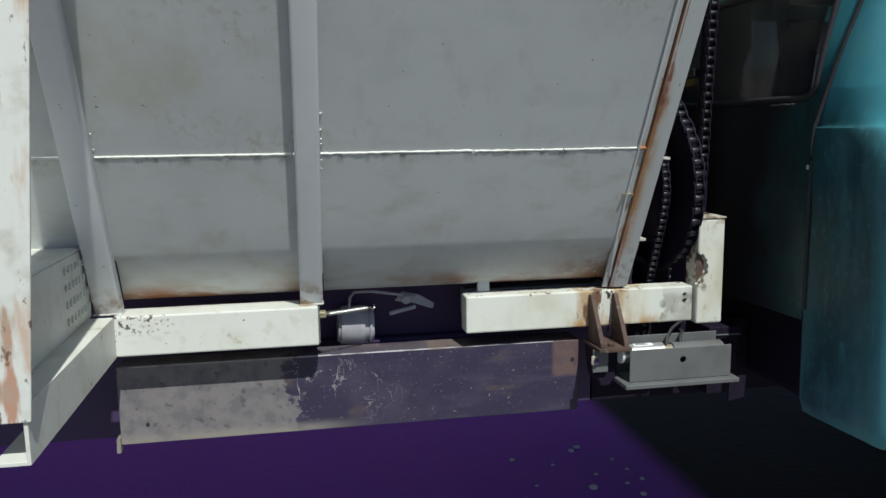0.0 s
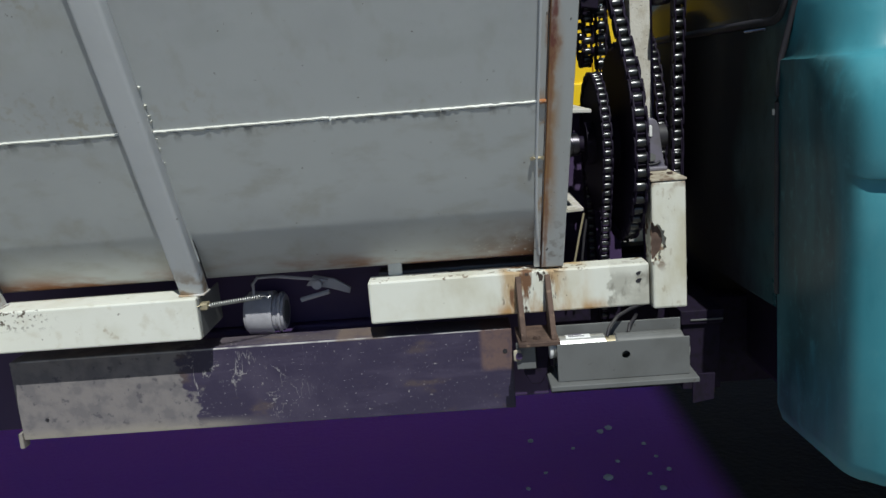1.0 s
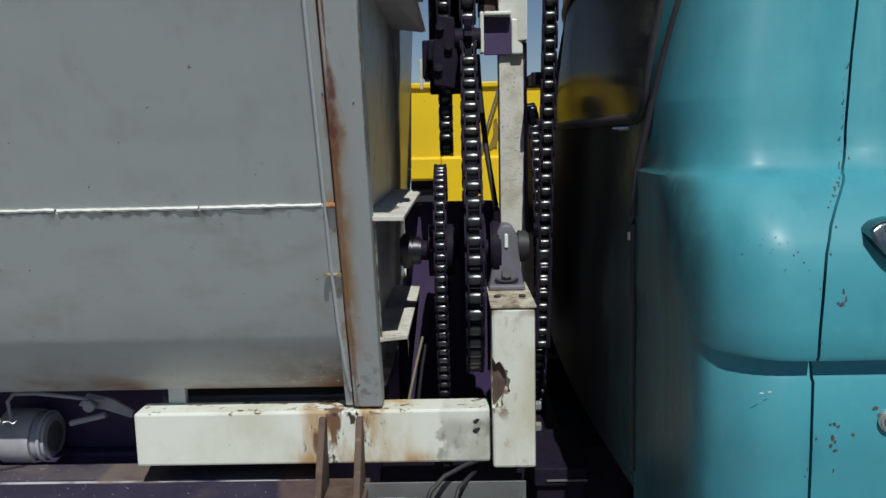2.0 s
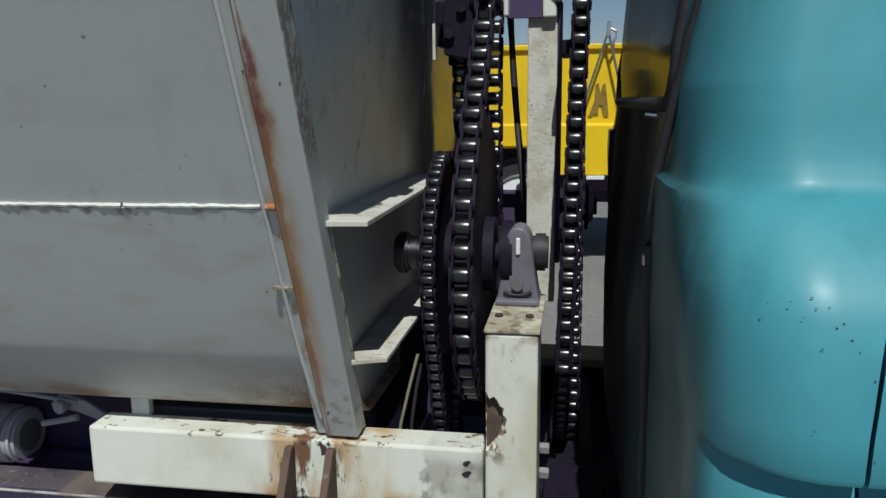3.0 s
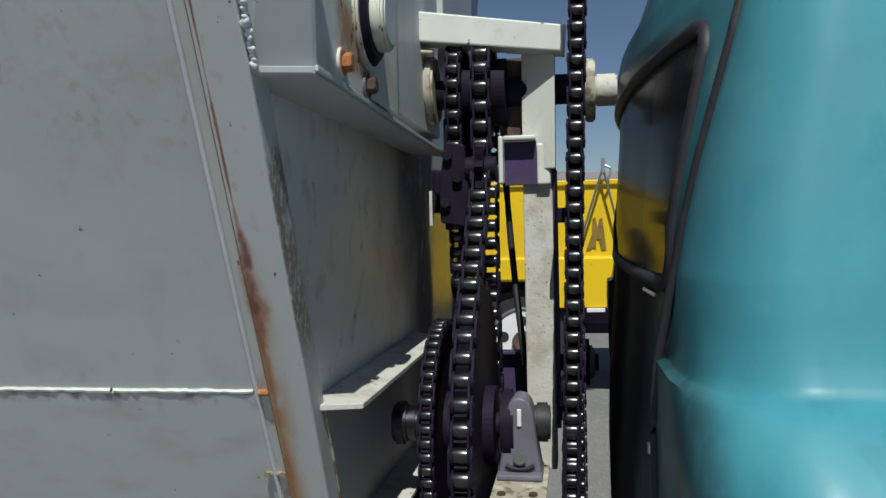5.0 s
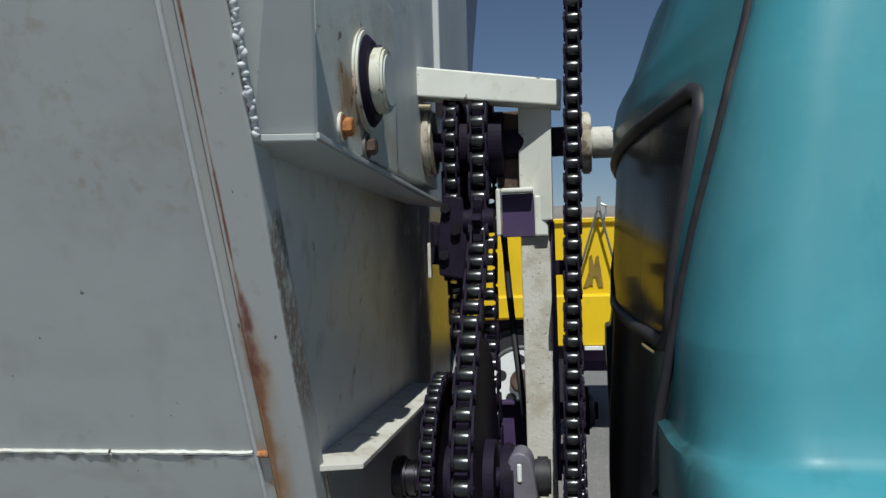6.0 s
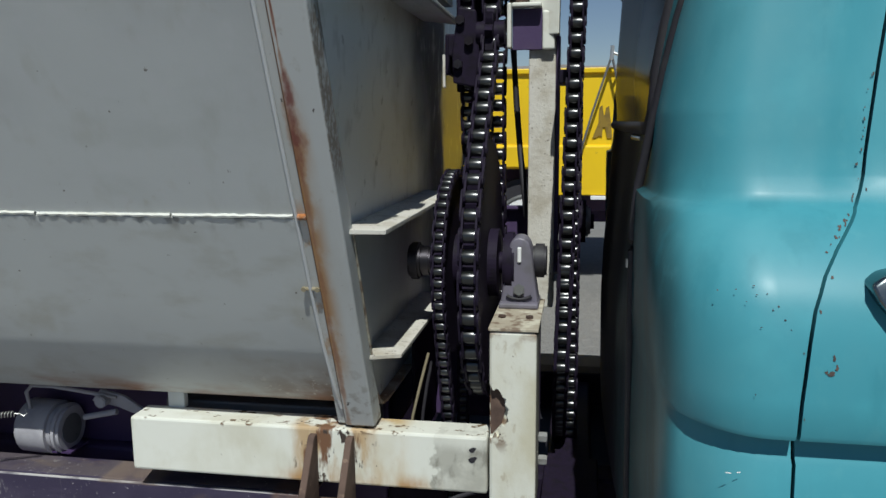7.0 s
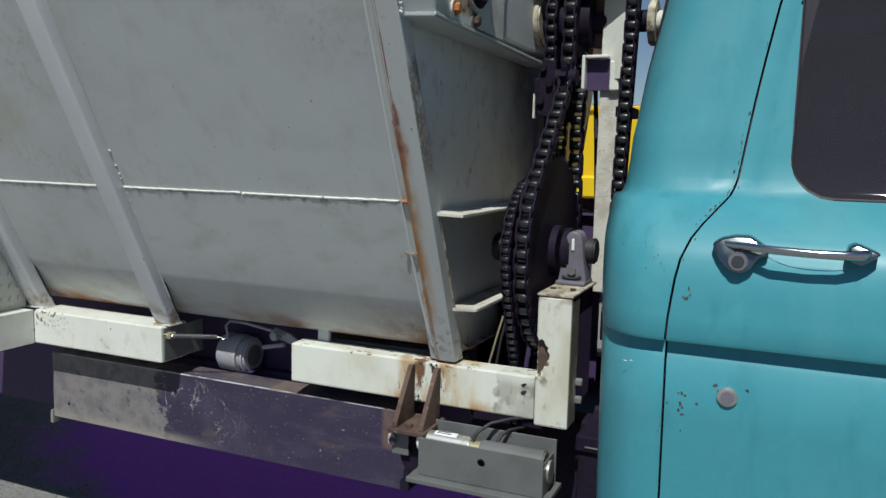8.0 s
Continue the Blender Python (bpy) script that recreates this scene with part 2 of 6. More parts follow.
# paint scraped to grey steel towards the post
edge_x = q.n.new("ShaderNodeMath")
edge_x.operation = "ADD"
q.l.new(q.axis("X"), edge_x.inputs[0])
q.l.new(q.ramp(q.noise(22, 6, shift=1.0), 0.0, 1.0, -0.05, 0.05), edge_x.inputs[1])
scr = q.math("MULTIPLY", q.ramp(edge_x.outputs[0], 1.030, 1.040, 0.0, 1.0), q.ramp(q.axis("Z"), 0.905, 0.930, 1.0, 0.25))
q.lay(q.math("MULTIPLY", scr, q.ramp(q.noise(26, 6, shift=14.0), 0.25, 0.60, 0.3, 0.9)), (0.40, 0.39, 0.34), 0.6)
q.lay(q.math("MULTIPLY", scr, q.ramp(q.noise(44, 7, (1, 1, 0.6), shift=16.0), 0.46, 0.66, 0.0, 0.85)), (0.20, 0.19, 0.16), 0.7)
# chipped upper edge
chip = q.math("MULTIPLY", q.ramp(q.axis("Z"), 0.926, 0.934, 0.0, 1.0), q.ramp(q.noise(70, 5, (0.6, 1, 1), shift=18.0), 0.60, 0.66))
q.lay(chip, (0.14, 0.09, 0.05), 0.85)
q.blotch((0.10, 0.07, 0.05), 60, 0.71, 0.74, 0.85, rough=0.85)
white_paint_rusted = q.bump(120, 0.15, 0.001).done()

q = Paint("old_white_post", (0.72, 0.72, 0.67), 0.6)
q.blotch((0.52, 0.32, 0.20), 11, 0.52, 0.66, 0.75, (1.6, 1, 0.4), rough=0.85)
q.blotch((0.44, 0.17, 0.08), 16, 0.58, 0.66, 0.8, (1.6, 1, 0.35), rough=0.85, shift=5.0)
q.blotch((0.40, 0.36, 0.27), 14, 0.5, 0.72, 0.6)
q.blotch((0.13, 0.06, 0.04), 38, 0.61, 0.66, 0.85, (1, 1, 0.5), rough=0.85)
old_white_post = q.bump(70, 0.2, 0.002).done()

# speckled, dirty upright
q = Paint("dirty_white", (0.62, 0.59, 0.53), 0.75)
q.blotch((0.40, 0.35, 0.27), 20, 0.45, 0.7, 0.7)
q.blotch((0.16, 0.13, 0.10), 120, 0.62, 0.68, 0.85)
dirty_white = q.bump(150, 0.5, 0.002).done()

q = Paint("bearing_white", (0.66, 0.66, 0.61), 0.55)
q.blotch((0.50, 0.47, 0.40), 12, 0.42, 0.66, 0.7)
run = q.math("MULTIPLY", q.math("MULTIPLY", q.ramp(q.axis("Y"), 1.495, 1.525, 0.0, 1.0), q.ramp(q.axis("Y"), 1.585, 1.625, 1.0, 0.0)), q.math("MULTIPLY", q.ramp(q.axis("Z"), 1.672, 1.690, 0.0, 1.0), q.ramp(q.axis("Z"), 1.745, 1.765, 1.0, 0.0)))
q.lay(q.math("MULTIPLY", run, q.ramp(q.noise(22, 6, (1, 1, 0.7), shift=2.0), 0.34, 0.56, 0.1, 0.95)), (0.40, 0.24, 0.12), 0.85)
q.lay(q.math("MULTIPLY", run, q.ramp(q.noise(46, 6, shift=7.0), 0.58, 0.66)), (0.10, 0.05, 0.03), 0.9)
q.blotch((0.11, 0.06, 0.04), 30, 0.66, 0.70, 0.8, rough=0.9)
bearing_white = q.bump(90, 0.3, 0.002).done()

q = Paint("rust_orange", (0.42, 0.16, 0.05), 0.85)
q.blotch((0.50, 0.46, 0.40), 60, 0.52, 0.66, 0.5)
q.blotch((0.10, 0.05, 0.03), 90, 0.58, 0.68, 0.7)
rust_orange = q.bump(130, 0.5, 0.002).done()

# short post, yellowed and pitted
q = Paint("post_white", (0.68, 0.675, 0.60), 0.55)
q.blotch((0.52, 0.48, 0.35), 10, 0.42, 0.66, 0.8, (1, 1, 0.5))
q.blotch((0.40, 0.34, 0.24), 50, 0.60, 0.70, 0.6, (1, 1, 0.6))
edge_hole = q.math("MULTIPLY", q.ramp(q.axis("X"), 1.138, 1.165, 1.0, 0.0), q.math("MULTIPLY", q.ramp(q.axis("Z"), 0.91, 0.945, 0.0, 1.0), q.ramp(q.axis("Z"), 1.02, 1.05, 1.0, 0.0)))
q.lay(q.math("MULTIPLY", edge_hole, q.ramp(q.noise(40, 5), 0.48, 0.60)), (0.14, 0.075, 0.04), 0.9)
q.blotch((0.12, 0.08, 0.05), 48, 0.67, 0.71, 0.85, rough=0.9)
top_z = q.ramp(q.axis("Z"), 1.085, 1.121, 0.0, 1.0)
q.lay(q.math("MULTIPLY", top_z, q.ramp(q.noise(28, 5, shift=4.0), 0.45, 0.6, 0.0, 0.8)), (0.24, 0.15, 0.09), 0.85)
# right face darkened to paint in its shaded side
q.lay(q.math("MULTIPLY", q.ramp(q.axis("X"), 1.1945, 1.1962, 0.0, 1.0), q.ramp(q.noise(16, 6), 0.28, 0.5, 0.5, 0.95)), (0.15, 0.14, 0.12), 0.8)
post_white = q.bump(110, 0.25, 0.0015).done()

q = Paint("cap_dirt", (0.40, 0.35, 0.27), 0.8)
q.blotch((0.62, 0.59, 0.48), 30, 0.46, 0.62, 0.8)
q.blotch((0.17, 0.11, 0.075), 40, 0.5, 0.62, 0.85)
cap_dirt = q.bump(140, 0.4, 0.0015).done()

# ribs, rusted at their feet
q = Paint("rib_grey", (0.70, 0.71, 0.715), 0.5)
q.blotch((0.60, 0.61, 0.615), 5, 0.4, 0.7, 0.6)
foot_z = q.ramp(q.axis("Z"), 0.955, 1.03, 1.0, 0.0)
q.lay(q.math("MULTIPLY", foot_z, q.ramp(q.noise(30, 5), 0.38, 0.62, 0.0, 0.9)), (0.34, 0.23, 0.13), 0.85)
q.blotch((0.14, 0.11, 0.09), 50, 0.70, 0.74, 0.8)
rib_grey = q.bump(40, 0.15, 0.002).done()

q = Paint("rusty_steel", (0.115, 0.072, 0.055), 0.85)
q.blotch((0.05, 0.03, 0.024), 18, 0.42, 0.65, 0.8)
q.blotch((0.26, 0.18, 0.13), 60, 0.6, 0.72, 0.7)
rusty_steel = q.bump(130, 0.5, 0.002).done()

q = Paint("chip_brown", (0.10, 0.066, 0.055), 0.8)
q.blotch((0.05, 0.04, 0.038), 150, 0.45, 0.6, 0.8)
chip_brown = q.done()

# chassis rail: worn black paint, scraped to grey at its rear end
q = Paint("rail_black", (0.036, 0.028, 0.060), 0.5)
q.blotch((0.06, 0.048, 0.085), 7, 0.45, 0.7, 0.8, rough=0.75)
q.blotch((0.42, 0.40, 0.42), 170, 0.655, 0.70, 0.8, rough=0.8)
q.blotch((0.075, 0.06, 0.105), 30, 0.5, 0.68, 0.35, (0.25, 1, 1.6), rough=0.8, shift=22.0)
q.blotch((0.36, 0.34, 0.33), 60, 0.71, 0.74, 0.8, rough=0.8)
q.blotch((0.10, 0.07, 0.06), 16, 0.56, 0.7, 0.7, (0.5, 1, 1), rough=0.8)
flat = q.ramp(q.axis("Z"), 0.7965, 0.7975, 0.0, 0.8)
q.lay(q.math("MULTIPLY", flat, q.ramp(q.noise(9, 5), 0.35, 0.6)), (0.17, 0.14, 0.12), 0.9)
for sh, st in ((0.0, (2.0, 1, 0.6)), (5.0, (0.7, 1, 2.2))):
    off_n = q.n.new("ShaderNodeMath")
    off_n.operation = "SUBTRACT"
    off_n.inputs[1].default_value = 0.5
    q.l.new(q.noise(13, 4, st, shift=sh), off_n.inputs[0])
    ab = q.n.new("ShaderNodeMath")
    ab.operation = "ABSOLUTE"
    q.l.new(off_n.outputs[0], ab.inputs[0])
    span = q.math("MULTIPLY", q.ramp(q.axis("X"), -0.12, 0.0, 0.0, 1.0), q.ramp(q.axis("X"), 0.14, 0.42, 1.0, 0.0))
    q.lay(q.math("MULTIPLY", q.math("MULTIPLY", span, q.ramp(ab.outputs[0], 0.001, 0.010, 0.9, 0.0)), q.ramp(q.noise(12, 4, shift=sh + 1.0), 0.52, 0.62)), (0.33, 0.31, 0.31), 0.8)
bare = q.math("ADD", q.ramp(q.axis("X"), -0.13, 0.22, 1.0, 0.0), 0.0)
torn = q.ramp(q.noise(10, 7, (1, 1, 1.6)), 0.0, 1.0, -0.5, 0.5)
mm = q.n.new("ShaderNodeMath")
mm.operation = "ADD"
q.l.new(bare, mm.inputs[0])
q.l.new(torn, mm.inputs[1])
q.lay(q.ramp(mm.outputs[0], 0.52, 0.60), (0.205, 0.185, 0.185), 0.85)
q.lay(q.math("MULTIPLY", q.ramp(mm.outputs[0], 0.52, 0.60), q.ramp(q.noise(24, 6, shift=3.0), 0.42, 0.62, 0.0, 0.7)), (0.13, 0.12, 0.13), 0.8)
q.lay(q.math("MULTIPLY", q.ramp(mm.outputs[0], 0.52, 0.60), q.ramp(q.noise(50, 5, shift=1.0), 0.58, 0.68, 0.0, 0.7)), (0.07, 0.065, 0.08), 0.7)
worn_edge = q.math("MULTIPLY", q.ramp(q.axis("Z"), 0.7935, 0.7952, 0.0, 1.0), q.ramp(q.axis("Y"), 1.7785, 1.7800, 1.0, 0.0))
q.lay(q.math("MULTIPLY", worn_edge, q.ramp(q.noise(9, 5, shift=4.0), 0.36, 0.52, 0.0, 0.9)), (0.50, 0.48, 0.47), 0.6)
dust = q.math("MULTIPLY", q.ramp(q.axis("Z"), 0.604, 0.632, 1.0, 0.0), q.ramp(q.axis("X"), 0.02, 0.26, 1.0, 0.0))
q.lay(q.math("MULTIPLY", dust, q.ramp(q.noise(12, 5, (1, 1, 2)), 0.3, 0.5, 0.3, 0.9)), (0.28, 0.25, 0.22), 0.95)
q.lay(q.math("MULTIPLY", q.math("MULTIPLY", q.ramp(q.axis("X"), 0.722, 0.738, 0.0, 1.0), q.ramp(q.noise(60, 5, shift=31.0), 0.25, 0.55, 0.5, 1.0)), q.ramp(q.axis("Z"), 0.69, 0.705, 0.0, 1.0)), (0.135, 0.085, 0.08), 0.85)
patch = q.math("MULTIPLY", q.math("MULTIPLY", q.ramp(q.axis("X"), 0.385, 0.40, 0.0, 1.0), q.ramp(q.axis("X"), 0.50, 0.52, 1.0, 0.0)), q.ramp(q.axis("Z"), 0.791, 0.7945, 0.0, 1.0))
q.lay(q.math("MULTIPLY", patch, q.ramp(q.noise(18, 5, shift=5.0), 0.30, 0.55, 0.2, 0.75)), (0.17, 0.125, 0.10), 0.9)
rail_black = q.bump(90, 0.3, 0.002).done()

q = Paint("black_steel", (0.055, 0.030, 0.095), 0.6)
q.blotch((0.07, 0.045, 0.10), 12, 0.45, 0.7, 0.8, rough=0.75)
black_steel = q.bump(90, 0.25, 0.002).done()

q = Paint("grease_steel", (0.017, 0.012, 0.026), 0.6, 0.0)
q.blotch((0.012, 0.010, 0.015), 60, 0.45, 0.65, 0.8)
q.p.inputs["Specular IOR Level"].default_value = 0.10
grease_steel = q.bump(220, 0.3, 0.001).done()

q = Paint("roller_steel", (0.007, 0.008, 0.008), 0.29)
q.p.inputs["Specular IOR Level"].default_value = 1.0
q.blotch((0.005, 0.004, 0.006), 90, 0.56, 0.7, 0.7)
roller_steel = q.done()

q = Paint("hub_steel", (0.075, 0.07, 0.08), 0.36, 1.0)
q.blotch((0.03, 0.025, 0.03), 30, 0.42, 0.6, 0.9, rough=0.6)
hub_steel = q.done()

q = Paint("worn_chrome", (0.20, 0.23, 0.24), 0.22, 1.0)
q.blotch((0.13, 0.14, 0.15), 40, 0.45, 0.7, 0.7, rough=0.35)
worn_chrome = q.done()

q = Paint("machine_grey", (0.135, 0.138, 0.138), 0.5)
q.blotch((0.095, 0.095, 0.09), 10, 0.45, 0.7, 0.6)
q.blotch((0.07, 0.06, 0.05), 60, 0.68, 0.72, 0.8)
machine_grey = q.bump(160, 0.12, 0.001).done()

q = Paint("canister_grey", (0.40, 0.39, 0.42), 0.6)
q.blotch((0.30, 0.29, 0.32), 18, 0.42, 0.68, 0.8)
canister_grey = q.bump(120, 0.2, 0.001).done()

q = Paint("dark_grey_paint", (0.17, 0.157, 0.20), 0.45)
q.blotch((0.12, 0.115, 0.12), 20, 0.45, 0.7, 0.7)
dark_grey_paint = q.bump(120, 0.15, 0.001).done()

q = Paint("aluminium", (0.62, 0.62, 0.6), 0.38, 0.85)
q.blotch((0.4, 0.39, 0.36), 30, 0.5, 0.7, 0.6)
aluminium = q.done()

q = Paint("brass_nut", (0.42, 0.36, 0.24), 0.5, 0.5)
brass_nut = q.done()

q = Paint("chrome", (0.52, 0.52, 0.53), 0.18, 1.0)
q.blotch((0.6, 0.6, 0.6), 60, 0.55, 0.75, 0.5, rough=0.2)
chrome = q.done()

q = Paint("cab_turquoise", (0.056, 0.272, 0.332), 0.45, 0.0, 0.09)
q.p.inputs["Specular IOR Level"].default_value = 0.26
q.blotch((0.047, 0.258, 0.315), 3.0, 0.4, 0.7, 0.8)
q.blotch((0.07, 0.34, 0.40), 14, 0.5, 0.75, 0.4, rough=0.5)
q.blotch((0.17, 0.12, 0.10), 30, 0.765, 0.785, 0.9, rough=0.8)
# shade painted round the rear corner of the lower body, streaked by noise
flank_shade = q.math("MULTIPLY", q.ramp(q.axis("X"), 1.335, 1.368, 1.0, 0.0), q.ramp(q.axis("Z"), 1.36, 1.46, 1.0, 0.0))
q.lay(q.math("MULTIPLY", flank_shade, q.ramp(q.noise(6, 6, (1, 1, 0.4), shift=5.0), 0.25, 0.62, 0.7, 1.0)), (0.014, 0.050, 0.058), 0.38)
# faint runs and dust down the side
q.blotch((0.085, 0.33, 0.385), 9, 0.48, 0.75, 0.45, (1.0, 1, 0.15), rough=0.55, shift=7.0)
q.blotch((0.038, 0.22, 0.27), 26, 0.54, 0.72, 0.5, (1.0, 1, 0.3), shift=9.0)
q.blotch((0.13, 0.30, 0.33), 5, 0.46, 0.74, 0.35, (1, 1, 0.6), detail=8.0, rough=0.6, shift=17.0)
q.blotch((0.10, 0.33, 0.37), 60, 0.55, 0.75, 0.22, (1, 1, 0.7), rough=0.55, shift=21.0)
cab_turquoise = q.bump(3, 0.12, 0.004).bump(260, 0.04, 0.0008).done()

# back panel: darker copy of the turquoise with its shade painted in, plus grime
q = Paint("shaded_grimy_turquoise", (0.018, 0.070, 0.080), 0.22)
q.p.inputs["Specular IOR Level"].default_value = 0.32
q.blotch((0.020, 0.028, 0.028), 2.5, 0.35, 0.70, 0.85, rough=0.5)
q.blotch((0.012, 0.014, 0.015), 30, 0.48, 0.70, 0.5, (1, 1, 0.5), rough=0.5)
panel_y = q.n.new("ShaderNodeMath")
panel_y.operation = "ADD"
q.l.new(q.axis("Y"), panel_y.inputs[0])
q.l.new(q.ramp(q.noise(4, 6, (1, 1, 0.6), shift=3.0), 0.0, 1.0, -0.12, 0.12), panel_y.inputs[1])
q.lay(q.math("MULTIPLY", q.ramp(panel_y.outputs[0], 1.63, 1.80, 0.0, 0.95), q.ramp(q.axis("Z"), 1.42, 1.56, 1.0, 0.15)), (0.014, 0.013, 0.016), 0.75)
q.lay(q.math("MULTIPLY", q.ramp(q.axis("Z"), 1.40, 1.62, 0.0, 1.0), q.ramp(panel_y.outputs[0], 1.70, 1.95, 0.9, 0.2)), (0.042, 0.24, 0.285), 0.32)
shaded_grimy_turquoise = q.bump(2, 0.15, 0.006).bump(200, 0.06, 0.001).done()

q = Paint("black_rubber", (0.022, 0.020, 0.026), 0.6)
q.blotch((0.04, 0.038, 0.036), 40, 0.5, 0.7, 0.7)
black_rubber = q.bump(120, 0.2, 0.001).done()

q = Paint("violet_cloth", (0.20, 0.16, 0.24), 0.9)
q.blotch((0.12, 0.10, 0.15), 9, 0.4, 0.65, 0.7)
violet_cloth = q.bump(150, 0.4, 0.002).done()

q = Paint("label_white", (0.8, 0.8, 0.79), 0.5)
q.blotch((0.6, 0.6, 0.58), 60, 0.5, 0.75, 0.5)
label_white = q.done()

q = Paint("loader_yellow", (0.84, 0.55, 0.006), 0.45)
q.blotch((0.74, 0.47, 0.01), 1.2, 0.45, 0.7, 0.7)
q.blotch((0.3, 0.2, 0.06), 9, 0.68, 0.76, 0.7)
loader_yellow = q.bump(8, 0.1, 0.004).done()

# colour of the hook's painted shadow on the yellow panel
q = Paint("shadow_brown", (0.26, 0.165, 0.02), 0.7)
q.blotch((0.16, 0.10, 0.02), 20, 0.45, 0.65, 0.7)
shadow_brown = q.done()

q = Paint("yard_ground", (0.205, 0.198, 0.19), 0.95)
q.blotch((0.165, 0.16, 0.153), 0.6, 0.4, 0.65, 0.7)
q.blotch((0.27, 0.262, 0.252), 14, 0.5, 0.7, 0.6)
q.blotch((0.05, 0.048, 0.046), 70, 0.54, 0.66, 0.7)
q.blotch((0.34, 0.33, 0.32), 150, 0.58, 0.68, 0.7)
# violet of the shaded ground under the truck, painted in as a patch
px, py = q.axis("X"), q.axis("Y")
vm = q.n.new("ShaderNodeVectorMath")
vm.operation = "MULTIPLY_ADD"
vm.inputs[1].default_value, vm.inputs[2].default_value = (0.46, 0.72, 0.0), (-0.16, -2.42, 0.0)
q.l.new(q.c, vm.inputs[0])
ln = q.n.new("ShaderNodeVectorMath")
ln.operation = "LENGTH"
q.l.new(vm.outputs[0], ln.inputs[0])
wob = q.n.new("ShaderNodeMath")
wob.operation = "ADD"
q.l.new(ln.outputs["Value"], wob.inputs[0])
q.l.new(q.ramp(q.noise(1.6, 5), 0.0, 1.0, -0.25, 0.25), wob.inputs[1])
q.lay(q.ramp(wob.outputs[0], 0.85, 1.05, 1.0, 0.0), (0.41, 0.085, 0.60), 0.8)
# near-black patch that paints in the shade under the cab
cab_shade = q.math("MULTIPLY", q.math("MULTIPLY", q.ramp(px, 1.42, 1.56, 0.0, 1.0), q.ramp(px, 3.2, 3.6, 1.0, 0.0)), q.math("MULTIPLY", q.ramp(py, 1.5, 1.8, 0.0, 1.0), q.ramp(py, 4.6, 5.4, 1.0, 0.0)))
q.lay(cab_shade, (0.012, 0.011, 0.012), 0.85)
yard_ground = q.bump(45, 0.6, 0.01).bump(7, 0.4, 0.02).done()

q = Paint("dry_hill", (0.27, 0.24, 0.22), 0.95)
q.blotch((0.18, 0.16, 0.14), 0.06, 0.4, 0.65, 0.8)
dry_hill = q.done()

q = Paint("pebble", (0.72, 0.70, 0.68), 0.85)
pebble_grey = q.bump(200, 0.3, 0.001).done()


def glass_material(name, tint, gloss=0.0, dirt=(0.50, 0.45, 0.56), greasy=(90.0, 91.0), shine=0.34):
    """Tinted glass; its dirt film paints haze and, where thicker along y, dark reflections."""
    m = bpy.data.materials.new(name)
    m.use_nodes = True
    n, l = m.node_tree.nodes, m.node_tree.links
    n.remove(n["Principled BSDF"])
    tr, gl, mx, fr = (n.new("ShaderNodeBsdfTransparent"), n.new("ShaderNodeBsdfGlossy"), n.new("ShaderNodeMixShader"), n.new("ShaderNodeFresnel"))
    tr.inputs[0].default_value = rgba(tint)
    gl.inputs["Roughness"].default_value = gloss
    fr.inputs["IOR"].default_value = 1.5
    film = n.new("ShaderNodeMath")
    film.operation = "MULTIPLY"
    film.inputs[1].default_value = shine
    l.new(fr.outputs[0], film.inputs[0])
    l.new(film.outputs[0], mx.inputs[0])
    l.new(tr.outputs[0], mx.inputs[1])
    l.new(gl.outputs[0], mx.inputs[2])
    dust, coat = n.new("ShaderNodeBsdfDiffuse"), n.new("ShaderNodeMixShader")
    dust.inputs[0].default_value = rgba(dirt)
    sep, far, co = n.new("ShaderNodeSeparateXYZ"), n.new("ShaderNodeMapRange"), n.new("ShaderNodeTexCoord")
    far.inputs["From Min"].default_value, far.inputs["From Max"].default_value = greasy
    far.inputs["To Min"].default_value, far.inputs["To Max"].default_value = 0.06, 0.6
    l.new(co.outputs["Object"], sep.inputs[0])
    l.new(sep.outputs["Y"], far.inputs["Value"])
    l.new(far.outputs["Result"], coat.inputs[0])
    l.new(mx.outputs[0], coat.inputs[1])
    l.new(dust.outputs[0], coat.inputs[2])
    l.new(coat.outputs[0], n["Material Output"].inputs[0])
    return m


window_glass = glass_material("window_glass", (0.38, 0.38, 0.39), 0.03)
rear_glass = glass_material("rear_glass", (0.20, 0.20, 0.19), 0.16, (0.14, 0.135, 0.125), (1.60, 1.86), 0.75)


# ---- building blocks ----
def part(name, bm, material, parent=None, label="", smooth=None):
    """Links a bmesh in world coordinates as one mesh object, under a thing or a part."""
    me = bpy.data.meshes.new(name)
    bm.normal_update()
    bm.to_mesh(me)
    bm.free()
    me.materials.append(material)
    if smooth:
        for p in me.polygons:
            p.use_smooth = True
        me.set_sharp_from_angle(angle=radians(smooth))
    ob = new(name, me)
    if parent is not None:
        ob.parent = parent
        ob.matrix_parent_inverse = base_of(parent).inverted()
    if label:
        tagged(ob, label)
    return ob


def base_of(ob):
    m = ob.matrix_basis
    if ob.parent is not None:
        m = base_of(ob.parent) @ ob.matrix_parent_inverse @ m
    return m


def thing(name, base, label, category, group="", kind=""):
    ob = new(name)
    ob.empty_display_size = 0.1
    ob.matrix_basis = Matrix.Translation(base)
    return tagged(ob, label, category, group, kind)


